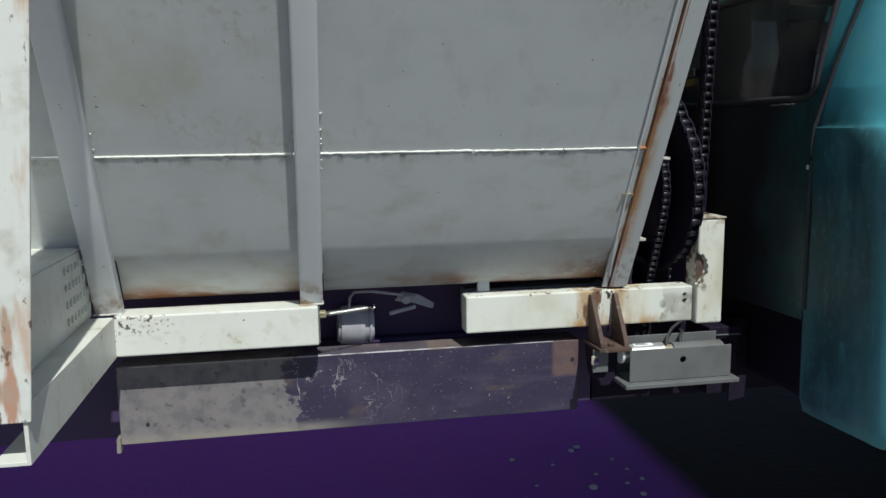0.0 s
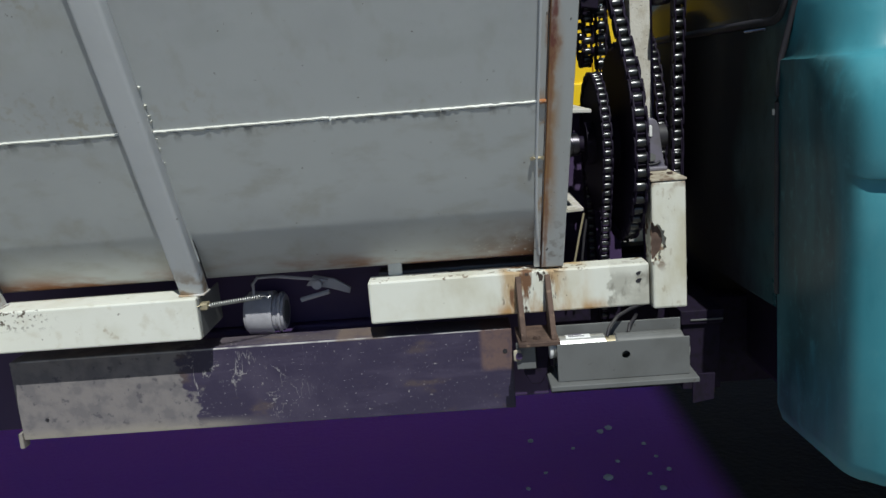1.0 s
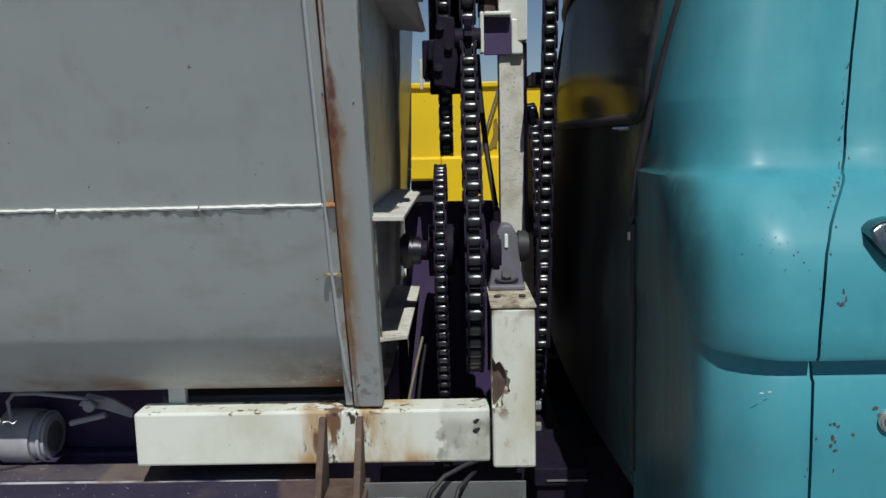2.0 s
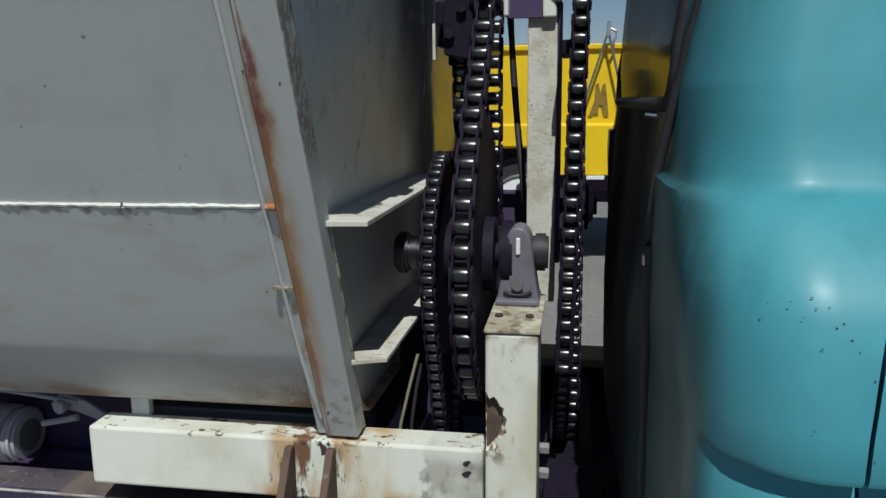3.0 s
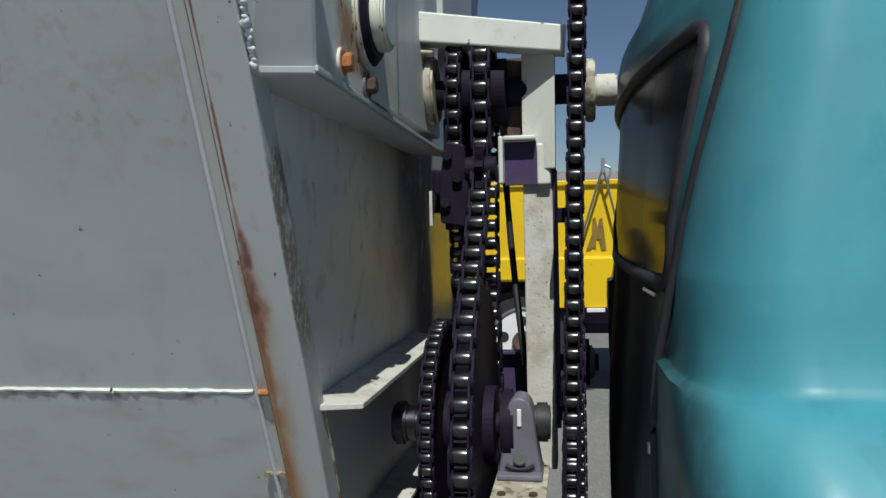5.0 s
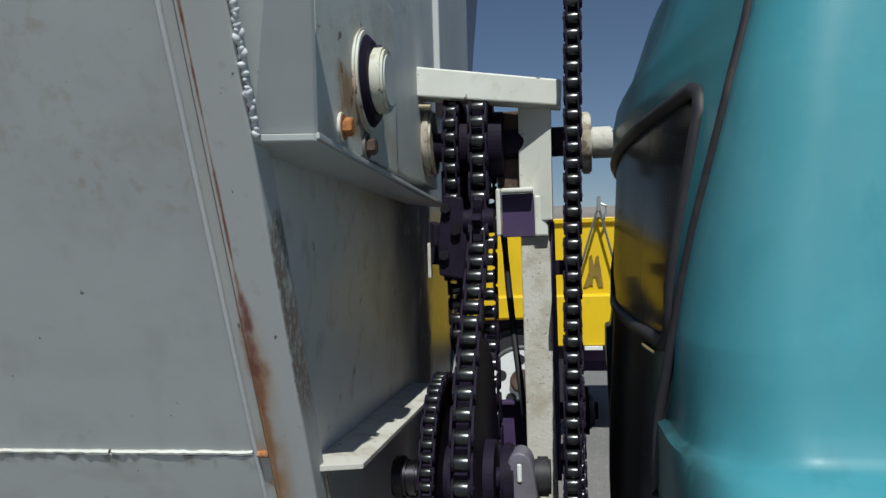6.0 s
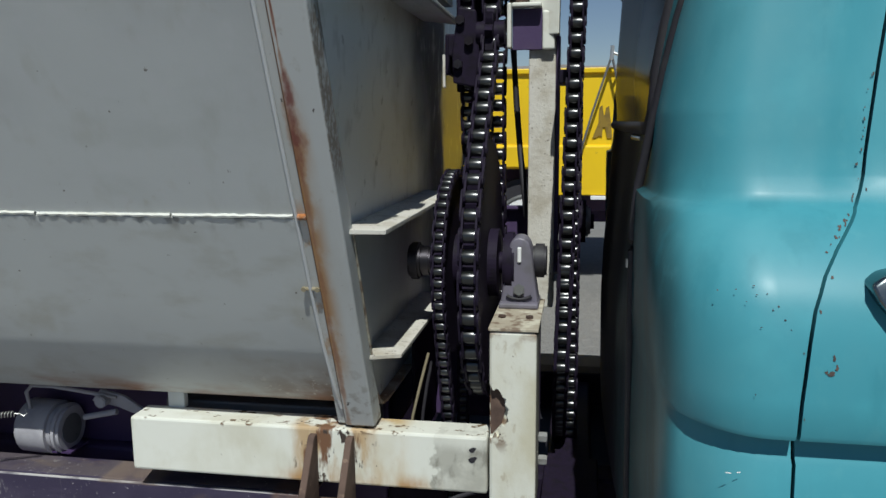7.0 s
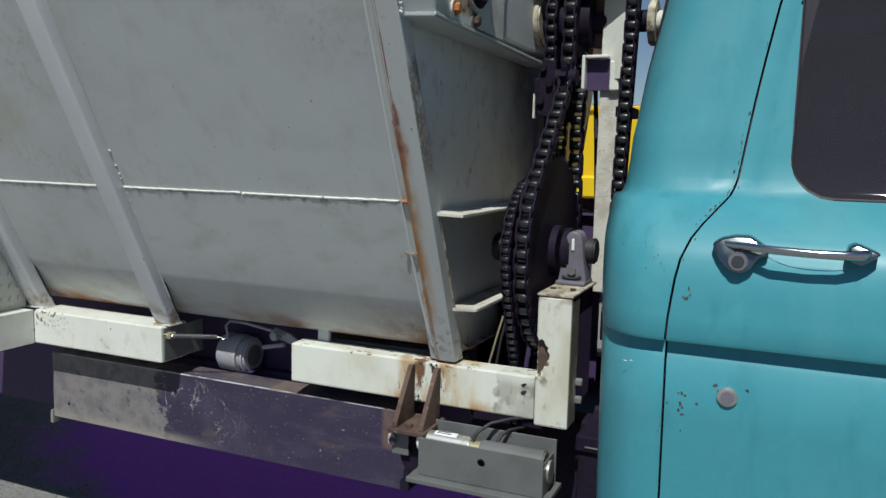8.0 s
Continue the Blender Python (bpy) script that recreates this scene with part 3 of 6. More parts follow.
def box(x0, x1, y0, y1, z0, z1, bevel=0.0, seg=2, bm=None):
    bm = bm or bmesh.new()
    r = bmesh.ops.create_cube(bm, size=1.0, matrix=Matrix.LocRotScale(((x0 + x1) / 2, (y0 + y1) / 2, (z0 + z1) / 2), None, (x1 - x0, y1 - y0, z1 - z0)))
    if bevel:
        es = list({e for v in r["verts"] for e in v.link_edges})
        bmesh.ops.bevel(bm, geom=es, offset=bevel, segments=seg, affect="EDGES", profile=0.5)
    return bm


def rod(a, b, r, seg=16, r2=None, bm=None, bevel=0.0):
    bm = bm or bmesh.new()
    a, b = Vector(a), Vector(b)
    d = b - a
    m = Matrix.Translation((a + b) / 2) @ d.to_track_quat("Z", "Y").to_matrix().to_4x4()
    g = bmesh.ops.create_cone(bm, cap_ends=True, segments=seg, radius1=r, radius2=r if r2 is None else r2, depth=d.length, matrix=m)
    if bevel:
        caps = [f for f in bm.faces if len(f.verts) == seg and all(v in g["verts"] for v in f.verts)]
        bmesh.ops.bevel(bm, geom=list({e for f in caps for e in f.edges}), offset=bevel, segments=2, affect="EDGES")
    return bm


def prism(points, way, bevel=0.0, bm=None, seg=2):
    """A flat outline (3D points in order) pushed along a vector."""
    bm = bm or bmesh.new()
    vs = [bm.verts.new(p) for p in points]
    f = bm.faces.new(vs)
    g = bmesh.ops.extrude_face_region(bm, geom=[f])
    up = [v for v in g["geom"] if isinstance(v, bmesh.types.BMVert)]
    bmesh.ops.translate(bm, verts=up, vec=way)
    bmesh.ops.recalc_face_normals(bm, faces=bm.faces[:])
    if bevel:
        bmesh.ops.bevel(bm, geom=bm.edges[:], offset=bevel, segments=seg, affect="EDGES", profile=0.5)
    return bm


def sweep(points, r, seg=8, bm=None):
    """A round bar along a polyline."""
    bm = bm or bmesh.new()
    pts = [Vector(p) for p in points]
    rings = []
    for i, p in enumerate(pts):
        d = (pts[min(i + 1, len(pts) - 1)] - pts[max(i - 1, 0)]).normalized()
        turn = d.to_track_quat("Z", "Y").to_matrix()
        rings.append([bm.verts.new(p + turn @ Vector((r * math.cos(2 * math.pi * k / seg), r * math.sin(2 * math.pi * k / seg), 0))) for k in range(seg)])
    for a, b in zip(rings, rings[1:]):
        for k in range(seg):
            bm.faces.new((a[k], a[(k + 1) % seg], b[(k + 1) % seg], b[k]))
    bm.faces.new(rings[0][::-1])
    bm.faces.new(rings[-1])
    bmesh.ops.recalc_face_normals(bm, faces=bm.faces[:])
    return bm


def grid(rows, bm=None, skip=None, thick=0.0):
    """A sheet through rows of points; skip(i, j) leaves a cell open."""
    bm = bm or bmesh.new()
    vs = [[bm.verts.new(p) for p in row] for row in rows]
    for i in range(len(vs) - 1):
        for j in range(len(vs[0]) - 1):
            if skip and skip(i, j):
                continue
            q4 = (vs[i][j], vs[i][j + 1], vs[i + 1][j + 1], vs[i + 1][j])
            bm.faces.new(q4)
    loose = [v for v in bm.verts if not v.link_faces]
    bmesh.ops.delete(bm, geom=loose, context="VERTS")
    bm.normal_update()
    if thick:
        bmesh.ops.solidify(bm, geom=bm.faces[:], thickness=thick)
    bmesh.ops.recalc_face_normals(bm, faces=bm.faces[:])
    return bm


def outward(bm, way):
    """Turns a sheet's faces towards a direction."""
    bm.normal_update()
    if sum((f.normal.dot(Vector(way)) for f in bm.faces), 0.0) < 0:
        bmesh.ops.reverse_faces(bm, faces=bm.faces[:])
    return bm


def hexbolt(a, way, r, length, bm=None):
    a, way = Vector(a), Vector(way).normalized()
    return rod(a, a + way * length, r, 6, bm=bm, bevel=r * 0.12)


def cut(ob, bm):
    """Takes a shape out of a mesh object for good."""
    me = bpy.data.meshes.new("cutter")
    bm.to_mesh(me)
    bm.free()
    tool = bpy.data.objects.new("cutter", me)
    scene.collection.objects.link(tool)
    mod = ob.modifiers.new("cut", "BOOLEAN")
    mod.operation, mod.object, mod.solver = "DIFFERENCE", tool, "EXACT"
    parent, inv = ob.parent, ob.matrix_parent_inverse.copy()
    ob.parent = None
    bpy.context.view_layer.update()
    got = bpy.data.meshes.new_from_object(ob.evaluated_get(bpy.context.evaluated_depsgraph_get()))
    ob.modifiers.clear()
    ob.data = got
    ob.parent = parent
    ob.matrix_parent_inverse = inv
    bpy.data.objects.remove(tool)
    bpy.data.meshes.remove(me)


# ---- ground and distance ----
bm = bmesh.new()
bmesh.ops.create_grid(bm, x_segments=60, y_segments=60, size=1500)
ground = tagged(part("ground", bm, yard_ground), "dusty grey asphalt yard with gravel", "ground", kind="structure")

rnd = random.Random(4)
rows = []
for k, (rad, h) in enumerate(((230, -0.5), (260, 12.0), (300, 21.0), (380, 20.0))):
    rows.append([(rad * math.sin(a), rad * math.cos(a), h + (2.2 * noise.noise((a * 5, k, 1)) + 0.8 * noise.noise((a * 19, k, 2)) if k else 0)) for a in [math.pi * 2 * i / 160 for i in range(161)]])
tagged(part("backdrop", grid(rows), dry_hill, smooth=60), "low dry brown hills along the horizon", "hill", kind="structure")


# ---- the hopper ----
def wall_y(z):
    return 1.580 - 0.5 * (z - 1.315)


hopper = thing("hopper", (0.2, 2.2, 0.95), "large grey-primed steel spreader hopper with welded ribs", "hopper")
HX0, HX1, HTOP = -3.6, 0.928, 2.45


belly = []
for i in range(13):
    a = i / 12
    z = 1.095 - 0.125 * a
    belly.append((wall_y(z) + 0.048 * a ** 1.5, z))
belly += [(belly[-1][0] + 0.02, 0.962), (belly[-1][0] + 0.05, 0.958), (belly[-1][0] + 0.25, 0.956)]
lower = [(wall_y(1.313), 1.313), (wall_y(1.24), 1.24), (wall_y(1.17), 1.17)] + belly
xs = [HX0 + (HX1 - HX0) * i / 24 for i in range(25)]
part("side_panel", grid([[(x, y, z) for x in xs] for y, z in lower], thick=0.005), hopper_grey_low, hopper, "grey lower panel, rust along the bottom seam", smooth=40)
part("side_panel", grid([[(x, wall_y(z) - 0.003, z) for x in xs] for z in (1.318, 1.6, 1.9, HTOP)], thick=0.005), hopper_grey, hopper, "grey upper panel with faint stains", smooth=40)
# far half of the trough
far = [(4.4 - y, z) for y, z in lower]
part("side_panel", grid([[(x, y, z) for x in xs] for y, z in far], thick=0.005), hopper_grey, hopper, smooth=40)
part("side_panel", grid([[(x, 4.4 - wall_y(z), z) for x in xs] for z in (1.318, 1.9, HTOP)], thick=0.005), hopper_grey, hopper)
by = belly[-1][0]
part("trough_floor", grid([[(x, y, 0.956) for x in xs] for y in (by, 2.2, 4.4 - by)], thick=0.005), hopper_grey, hopper)
# weld beads
rnd = random.Random(7)


def weld(a, b, r, name="weld_bead", material=None):
    a, b = Vector(a), Vector(b)
    n = max(4, int((b - a).length / 0.007))
    bm = bmesh.new()
    seg = 6
    d = (b - a).normalized()
    turn = d.to_track_quat("Z", "Y").to_matrix()
    rings = []
    for i in range(n + 1):
        p = a.lerp(b, i / n) + Vector((0, 0, rnd.uniform(-0.0006, 0.0006)))
        rr = r * rnd.uniform(0.75, 1.2)
        rings.append([bm.verts.new(p + turn @ Vector((rr * math.cos(2 * math.pi * k / seg), rr * math.sin(2 * math.pi * k / seg), 0))) for k in range(seg)])
    for p, q2 in zip(rings, rings[1:]):
        for k in range(seg):
            bm.faces.new((p[k], p[(k + 1) % seg], q2[(k + 1) % seg], q2[k]))
    bmesh.ops.recalc_face_normals(bm, faces=bm.faces[:])
    return part(name, bm, material or white_paint, hopper, "bright ragged weld seam", smooth=50)


for x0, x1 in ((-3.5, -0.416), (-0.352, 0.061), (0.120, 0.466), (0.470, 0.682), (0.685, 0.866)):
    weld((x0, wall_y(1.315) - 0.004, 1.315 + rnd.uniform(-0.001, 0.001)), (x1, wall_y(1.315) - 0.004, 1.315 + rnd.uniform(-0.001, 0.001)), 0.0031)


def slanted(x0, x1, z0, z1, depth, inset=0.0, bevel=0.003, seg=2):
    """A bar lying on the sloping wall, standing out by depth."""
    lay = [(wall_y(z0) + inset * 1.118, z0), (wall_y(z0) - depth * 1.118, z0), (wall_y(z1) - depth * 1.118, z1), (wall_y(z1) + inset * 1.118, z1)]
    return prism([(x0, y, z) for y, z in lay], (x1 - x0, 0, 0), bevel, seg=seg)


for x0, x1 in ((-0.414, -0.354), (0.063, 0.118), (-1.28, -1.22), (-0.88, -0.82)):
    part("rib", slanted(x0, x1, 0.942, HTOP, 0.036, 0.004, 0.007, 4), rib_grey, hopper, "grey rounded rib, welded upright", smooth=50)
    part("rib_foot", box(x0 - 0.002, x1 + 0.002, 1.722, 1.768, 0.9403, 0.9445, 0.001), rib_grey, hopper, "rusty weld at the rib foot")
weld((0.1185, wall_y(1.36) - 0.004, 1.36), (0.1185, wall_y(1.02) - 0.004, 1.02), 0.0022, material=hopper_grey)
for x, z0, z1 in ((-0.3535, 1.37, 1.40), (-0.3535, 0.972, 1.18), (0.1188, 0.972, 1.13), (0.1188, 1.42, 1.70)):
    part("rib_gap", slanted(x, x + 0.0028, z0, z1, 0.0026, 0.001, 0), black_rubber, hopper, "dark open joint beside the rib")
for x, z in ((-0.352, 1.362), (-0.352, 1.33), (0.1205, 1.365), (0.1205, 1.345), (0.1205, 1.335), (0.1205, 1.40), (0.1205, 1.30), (0.1205, 1.28), (0.1205, 1.25)):
    part("weld_spot", rod((x, wall_y(z) - 0.002, z - 0.003), (x + 0.001, wall_y(z) - 0.006, z + 0.003), 0.0026, 8, bevel=0.0006), white_paint, hopper, "bright weld spatter")
weld((-0.3525, wall_y(1.40) - 0.004, 1.40), (-0.3525, wall_y(1.12) - 0.004, 1.12), 0.002, material=hopper_grey)
def leaning(bm):
    for v in bm.verts:
        v.co.x += LEAN * (v.co.z - 1.38)
    return bm


# corner flange and end wall
part("corner_flange", leaning(slanted(0.8902, 0.9405, 0.9415, HTOP, 0.014, 0.028, 0.003, 3)), flange_rusted, hopper, "grey corner bar with rust stains")
part("edge_strip", leaning(slanted(0.8745, 0.8888, 0.9415, HTOP, 0.006, 0.002, 0.0015)), flange_rusted, hopper, "grey edge strip with a long rust run")
ends = [(wall_y(0.945) + 0.01, 0.945), (wall_y(HTOP) + 0.008, HTOP), (4.4 - wall_y(HTOP), HTOP), (4.4 - wall_y(0.945), 0.945)]
part("end_wall", leaning(prism([(0.9215, y, z) for y, z in ends], (-0.007, 0, 0))), end_grey, hopper, "flat grey end wall, shade painted in towards the chains")
# thin conduit along the flange, with a clamp
cz = [1.9, 1.6, 1.4, 1.2, 1.1, 1.02, 0.975]
cx = [0.889, 0.8798, 0.8738, 0.8682, 0.8675, 0.870, 0.874]
part("conduit", sweep([(x, wall_y(z) - 0.0080, z) for x, z in zip(cx, cz)], 0.0029), rib_grey, hopper, "thin pale conduit", smooth=60)
clamp = part("conduit_clamp", box(0.857, 0.882, wall_y(1.201) - 0.010, wall_y(1.201) - 0.006, 1.1985, 1.2035, 0.0015), brass_nut, hopper, "small brass clamp")
bm = rod((0.859, wall_y(1.201) - 0.010, 1.2015), (0.859, wall_y(1.201) - 0.013, 1.2005), 0.0042, 6)
rod((0.880, wall_y(1.201) - 0.010, 1.2015), (0.880, wall_y(1.201) - 0.013, 1.2005), 0.0042, 6, bm=bm)
part("clamp_nut", bm, brass_nut, clamp)


# channel bracket on the end wall: web, two lips
def shelf_bracket(z_near, z_far, y0, y1, down):
    bm = bmesh.new()
    lip = -0.012 if down else 0.012
    prism([(0.9222, y0, z_near), (0.941, y0, z_near), (0.986, y0 + 0.03, z_near - 0.004), (0.986, y1, z_far - 0.004), (0.9222, y1, z_far)], (0, 0, lip * 0.6), 0.001, bm)
    return bm


part("bracket_lip", leaning(shelf_bracket(1.294, 1.294, 1.604, 2.25, True)), dirty_white, hopper, "dirty white upper bracket lip")
part("bracket_lip", leaning(shelf_bracket(1.068, 1.068, 1.717, 2.2, False)), dirty_white, hopper, "dirty white lower bracket lip")
part("bracket_web", leaning(prism([(0.922, 1.61, 1.285), (0.922, 1.71, 1.074), (0.922, 2.2, 1.074), (0.922, 2.2, 1.285)], (0.005, 0, 0), 0.001)), hopper_grey, hopper)
edge_pts = [(0.9408, wall_y(z) + 0.0200, z) for z in (1.076, 1.2865)]
part("bracket_edge", leaning(prism(edge_pts + [(0.9408, y + 0.006, z) for _, y, z in edge_pts[::-1]], (0.003, 0, 0), 0.001)), cap_dirt, hopper, "dirty rust-edged front of the bracket")
part("seam_line", leaning(slanted(0.8685, 0.8700, 1.335, 1.47, 0.0024, 0.001, 0)), black_rubber, hopper, "thin dark line beside the strip")
part("weld_spot", rod((0.8735, wall_y(1.315) - 0.008, 1.315), (0.8875, wall_y(1.315) - 0.010, 1.3155), 0.0042, 10, bevel=0.001), rust_orange, hopper, "orange rusted weld end", smooth=60)
# motor shelf higher on the end wall: a folded tray with a sloping lower flange
tray = bmesh.new()
prism([(0.927, 1.397, 1.651), (1.000, 1.4325, 1.655), (1.000, 2.2, 1.640), (0.927, 2.2, 1.650)], (0, 0, 0.006), 0.001, tray)
part("motor_shelf", tray, hopper_grey, hopper, "grey folded motor shelf")
part("shelf_lip", prism([(1.0003, 1.429, 1.663), (1.004, 1.429, 1.663), (1.004, 2.2, 1.648), (1.0003, 2.2, 1.648)], (0.0, 0.0, -0.006), 0.001), hopper_grey, hopper)
part("shelf_side", prism([(0.9465, 1.4035, 1.6600), (0.997, 1.4355, 1.6630), (1.057, 1.245, 2.05), (0.9552, 1.222, 2.05)], (0.003, 0.004, 0), 0.001), hopper_grey, hopper)
part("shelf_front", prism([(0.9440, 1.399, 1.6525), (0.9985, 1.431, 1.6555), (0.9985, 1.4295, 1.6625), (0.9440, 1.3975, 1.6595)], (0.002, 0.004, 0), 0.001), hopper_grey, hopper, "pale folded front edge of the shelf")
part("shelf_back", box(0.932, 0.9915, 1.446, 2.2, 1.6755, 2.05, 0.001), hopper_grey, hopper)


def beads(a, b, r, label):
    """A coarse weld: overlapping lumps of uneven size in one row."""
    a, b = Vector(a), Vector(b)
    n = int((b - a).length / (r * 0.8))
    bm = bmesh.new()
    for i in range(n + 1):
        p = a.lerp(b, i / n) + Vector([rnd.uniform(-0.3, 0.3) * r for _ in range(3)])
        stretch = [r * rnd.uniform(0.45, 1.15) for _ in range(3)]
        bmesh.ops.create_icosphere(bm, subdivisions=2, radius=1.0, matrix=Matrix.LocRotScale(p, Euler((rnd.uniform(0, 3), rnd.uniform(0, 3), 0)), stretch))
    return part("weld_bead", bm, rib_grey, hopper, label, smooth=60)


beads((0.9640, wall_y(2.05) - 0.011, 2.05), (0.9525, wall_y(1.66) - 0.011, 1.66), 0.0050, "coarse lumpy weld up the shelf")
part("end_hood", box(0.95, 1.003, 2.2, 2.65, 1.87, 2.44, 0.003), hopper_grey, hopper, "grey end hood")
part("support_tab", box(0.528, 0.560, 1.80, 1.815, 0.935, 0.972, 0.002), hopper_grey, hopper)

# ---- white support frame ----
frame_thing = thing("support_frame", (0.3, 1.75, 0.84), "white-painted welded steel support frame with rust and scrapes", "frame")
lb = part("beam", box(-0.369, 0.105, 1.704, 1.80, 0.843, 0.940, 0.004, 2), white_paint, frame_thing, "white square-tube beam end")
rb = part("beam", box(0.484, 1.117, 1.746, 1.808, 0.838, 0.936, 0.0045, 2), white_paint_rusted, frame_thing, "white beam, rust-stained around the gussets")
for z, w in ((0.914, 0.0055), (0.897, 0.0065)):
    hole = [(1.093 + w * math.cos(a) * (1.0 + 0.25 * math.sin(3 * a)), 1.7448, z + 0.8 * w * math.sin(a + 0.4)) for a in [2 * math.pi * k / 12 for k in range(12)]]
    part("drain_hole", prism(hole, (0, 0.0016, 0)), black_rubber, rb, "small ragged black hole")
part("beam_end", box(0.1055, 0.109, 1.712, 1.862, 0.847, 0.936, 0.001), machine_grey, frame_thing, "dull grey end plate of the beam")
post = part("post", box(1.1215, 1.197, 1.731, 1.800, 0.832, 1.119, 0.005, 2), post_white, frame_thing, "short white square post with a torn rust hole")
torn = [(1.105, 1.034), (1.124, 1.030), (1.128, 1.022), (1.134, 1.026), (1.139, 1.021), (1.143, 1.012), (1.149, 1.009), (1.147, 1.000), (1.153, 0.993), (1.150, 0.981), (1.1525, 0.972), (1.146, 0.964), (1.141, 0.966), (1.138, 0.957), (1.141, 0.949), (1.134, 0.942), (1.130, 0.949), (1.126, 0.940), (1.105, 0.941)]
cut(post, prism([(x, 1.70, z) for x, z in torn], (0, 0.045, 0)))
part("rust_hole_edge", prism([(x, 1.7442, z) for x, z in [(1.1225, 1.029), (1.135, 1.021), (1.1445, 1.003), (1.147, 0.985), (1.139, 0.962), (1.126, 0.945), (1.1225, 0.945)]], (0, 0.002, 0)), rusty_steel, frame_thing, "rusted torn hole")
part("post_web", box(1.150, 1.192, 1.801, 1.944, 0.86, 1.119, 0.002), black_steel, frame_thing, "dark web behind the post")
part("post_cap", box(1.120, 1.1985, 1.729, 1.947, 1.1195, 1.1245, 0.001), cap_dirt, frame_thing, "dirty rust-edged cap")
# left arm and ladder post
arm_c = prism([(-0.367, 1.09, 0.842), (-0.367, 1.09, 0.940), (-0.425, 1.09, 0.940), (-0.425, 1.09, 0.933), (-0.374, 1.09, 0.933), (-0.374, 1.09, 0.849), (-0.425, 1.09, 0.849), (-0.425, 1.09, 0.842)], (0, 0.613, 0), 0.0012)
part("channel_arm", arm_c, white_paint, frame_thing, "white channel arm reaching out from the beam")
part("ladder_post", prism([(-0.47, 1.085, 0.915), (-0.3605, 1.085, 0.915), (-0.255, 1.085, 2.25), (-0.37, 1.085, 2.25)], (0, 0.007, 0), 0.002), old_white_post, frame_thing, "white flat post with flaking rust")
# step plate with raised grip dots
step = part("step_plate", box(-0.424, -0.419, 1.16, 1.722, 0.941, 1.106, 0.001), white_paint, frame_thing, "white-grey tread plate with raised grip pattern")
part("step_top", box(-0.75, -0.4195, 1.16, 1.70, 1.107, 1.112, 0.001), white_paint, frame_thing)
for i in range(7):
    for j in range(4):
        y, z = 1.535 + 0.027 * i, 0.972 + 0.036 * j
        bm = box(-0.4187, -0.4140, y - 0.0045, y + 0.0045, z - 0.008, z + 0.008, 0.0014, 1)
        bmesh.ops.rotate(bm, verts=bm.verts[:], cent=(-0.418, y, z), matrix=Matrix.Rotation(radians(-20), 3, "X"))
        part("grip_stud", bm, white_paint, step)
# beams behind
part("inner_beam", box(0.50, 0.905, 1.84, 1.90, 0.86, 0.936, 0.004), machine_grey, frame_thing)
# gussets and rusty seat under the right beam
seat = thing("gusset_bracket", (0.85, 1.70, 0.79), "rusty brown gusset bracket bolting the frame to the rail", "bracket")
for x in (0.817, 0.882):
    part("gusset", prism([(x, 1.745, 0.927), (x, 1.733, 0.928), (x, 1.727, 0.922), (x, 1.655, 0.815), (x, 1.653, 0.803), (x, 1.745, 0.803)], (0.012, 0, 0), 0.002), rusty_steel, seat, "rusty triangular gusset")
part("base_plate", box(0.810, 0.900, 1.644, 1.765, 0.793, 0.803, 0.002), rusty_steel, seat)
part("hanger_plate", box(0.806, 0.848, 1.676, 1.684, 0.732, 0.793, 0.002), machine_grey, seat)
part("hanger_block", prism([(0.812, 1.69, 0.792), (0.884, 1.69, 0.792), (0.874, 1.69, 0.715), (0.858, 1.69, 0.690), (0.836, 1.69, 0.690), (0.822, 1.69, 0.715)], (0, 0.07, 0), 0.003), grease_steel, seat)
part("pin", box(0.799, 0.816, 1.667, 1.6755, 0.754, 0.780, 0.004, 2), cap_dirt, seat, "dirty pale pin end")
part("pin_hole", rod((0.811, 1.6645, 0.767), (0.811, 1.667, 0.767), 0.0075, 14), black_steel, seat)
part("bolt_head", hexbolt((0.852, 1.67, 0.803), (0, 0, 1), 0.009, 0.008), rusty_steel, seat)

# ---- chassis ----
rail = thing("chassis_rail", (0.2, 1.8, 0.7), "worn black truck chassis rail, scraped bare at its end", "rail")
c = bmesh.new()
box(-0.388, 0.803, 1.776, 1.784, 0.598, 0.797, 0.003, 2, c)
part("rail_web", c, rail_black, rail)
part("rail_flange", box(-0.388, 0.803, 1.7845, 1.86, 0.789, 0.797, 0.003), rail_black, rail)
part("rail_flange", box(-0.388, 0.803, 1.7845, 1.86, 0.598, 0.606, 0.003), rail_black, rail)
part("rail_tab", box(-0.399, -0.388, 1.772, 1.80, 0.578, 0.618, 0.002), rail_black, rail)
part("rail_hole", rod((-0.322, 1.7745, 0.647), (-0.322, 1.777, 0.647), 0.0045, 10), black_rubber, rail)
part("rail_hole", rod((0.785, 1.7745, 0.742), (0.785, 1.777, 0.742), 0.0055, 10), black_rubber, rail)
main = thing("main_frame", (0.5, 2.2, 0.6), "black truck main frame in deep shade", "frame")
part("main_rail", box(-3.8, 0.90, 1.93, 2.0, 0.56, 0.79, 0.006), black_steel, main)
# darker material under the cab stands in for the deeper shade there
part("main_rail", box(0.902, 4.2, 1.93, 2.0, 0.56, 0.79, 0.006), grease_steel, main, "blacker length under the cab, shade in its colour")
part("main_rail", box(-3.8, 0.90, 2.55, 2.62, 0.56, 0.79, 0.006), black_steel, main)
part("main_rail", box(0.902, 4.2, 2.55, 2.62, 0.56, 0.79, 0.006), grease_steel, main, "blacker length under the cab, shade in its colour")
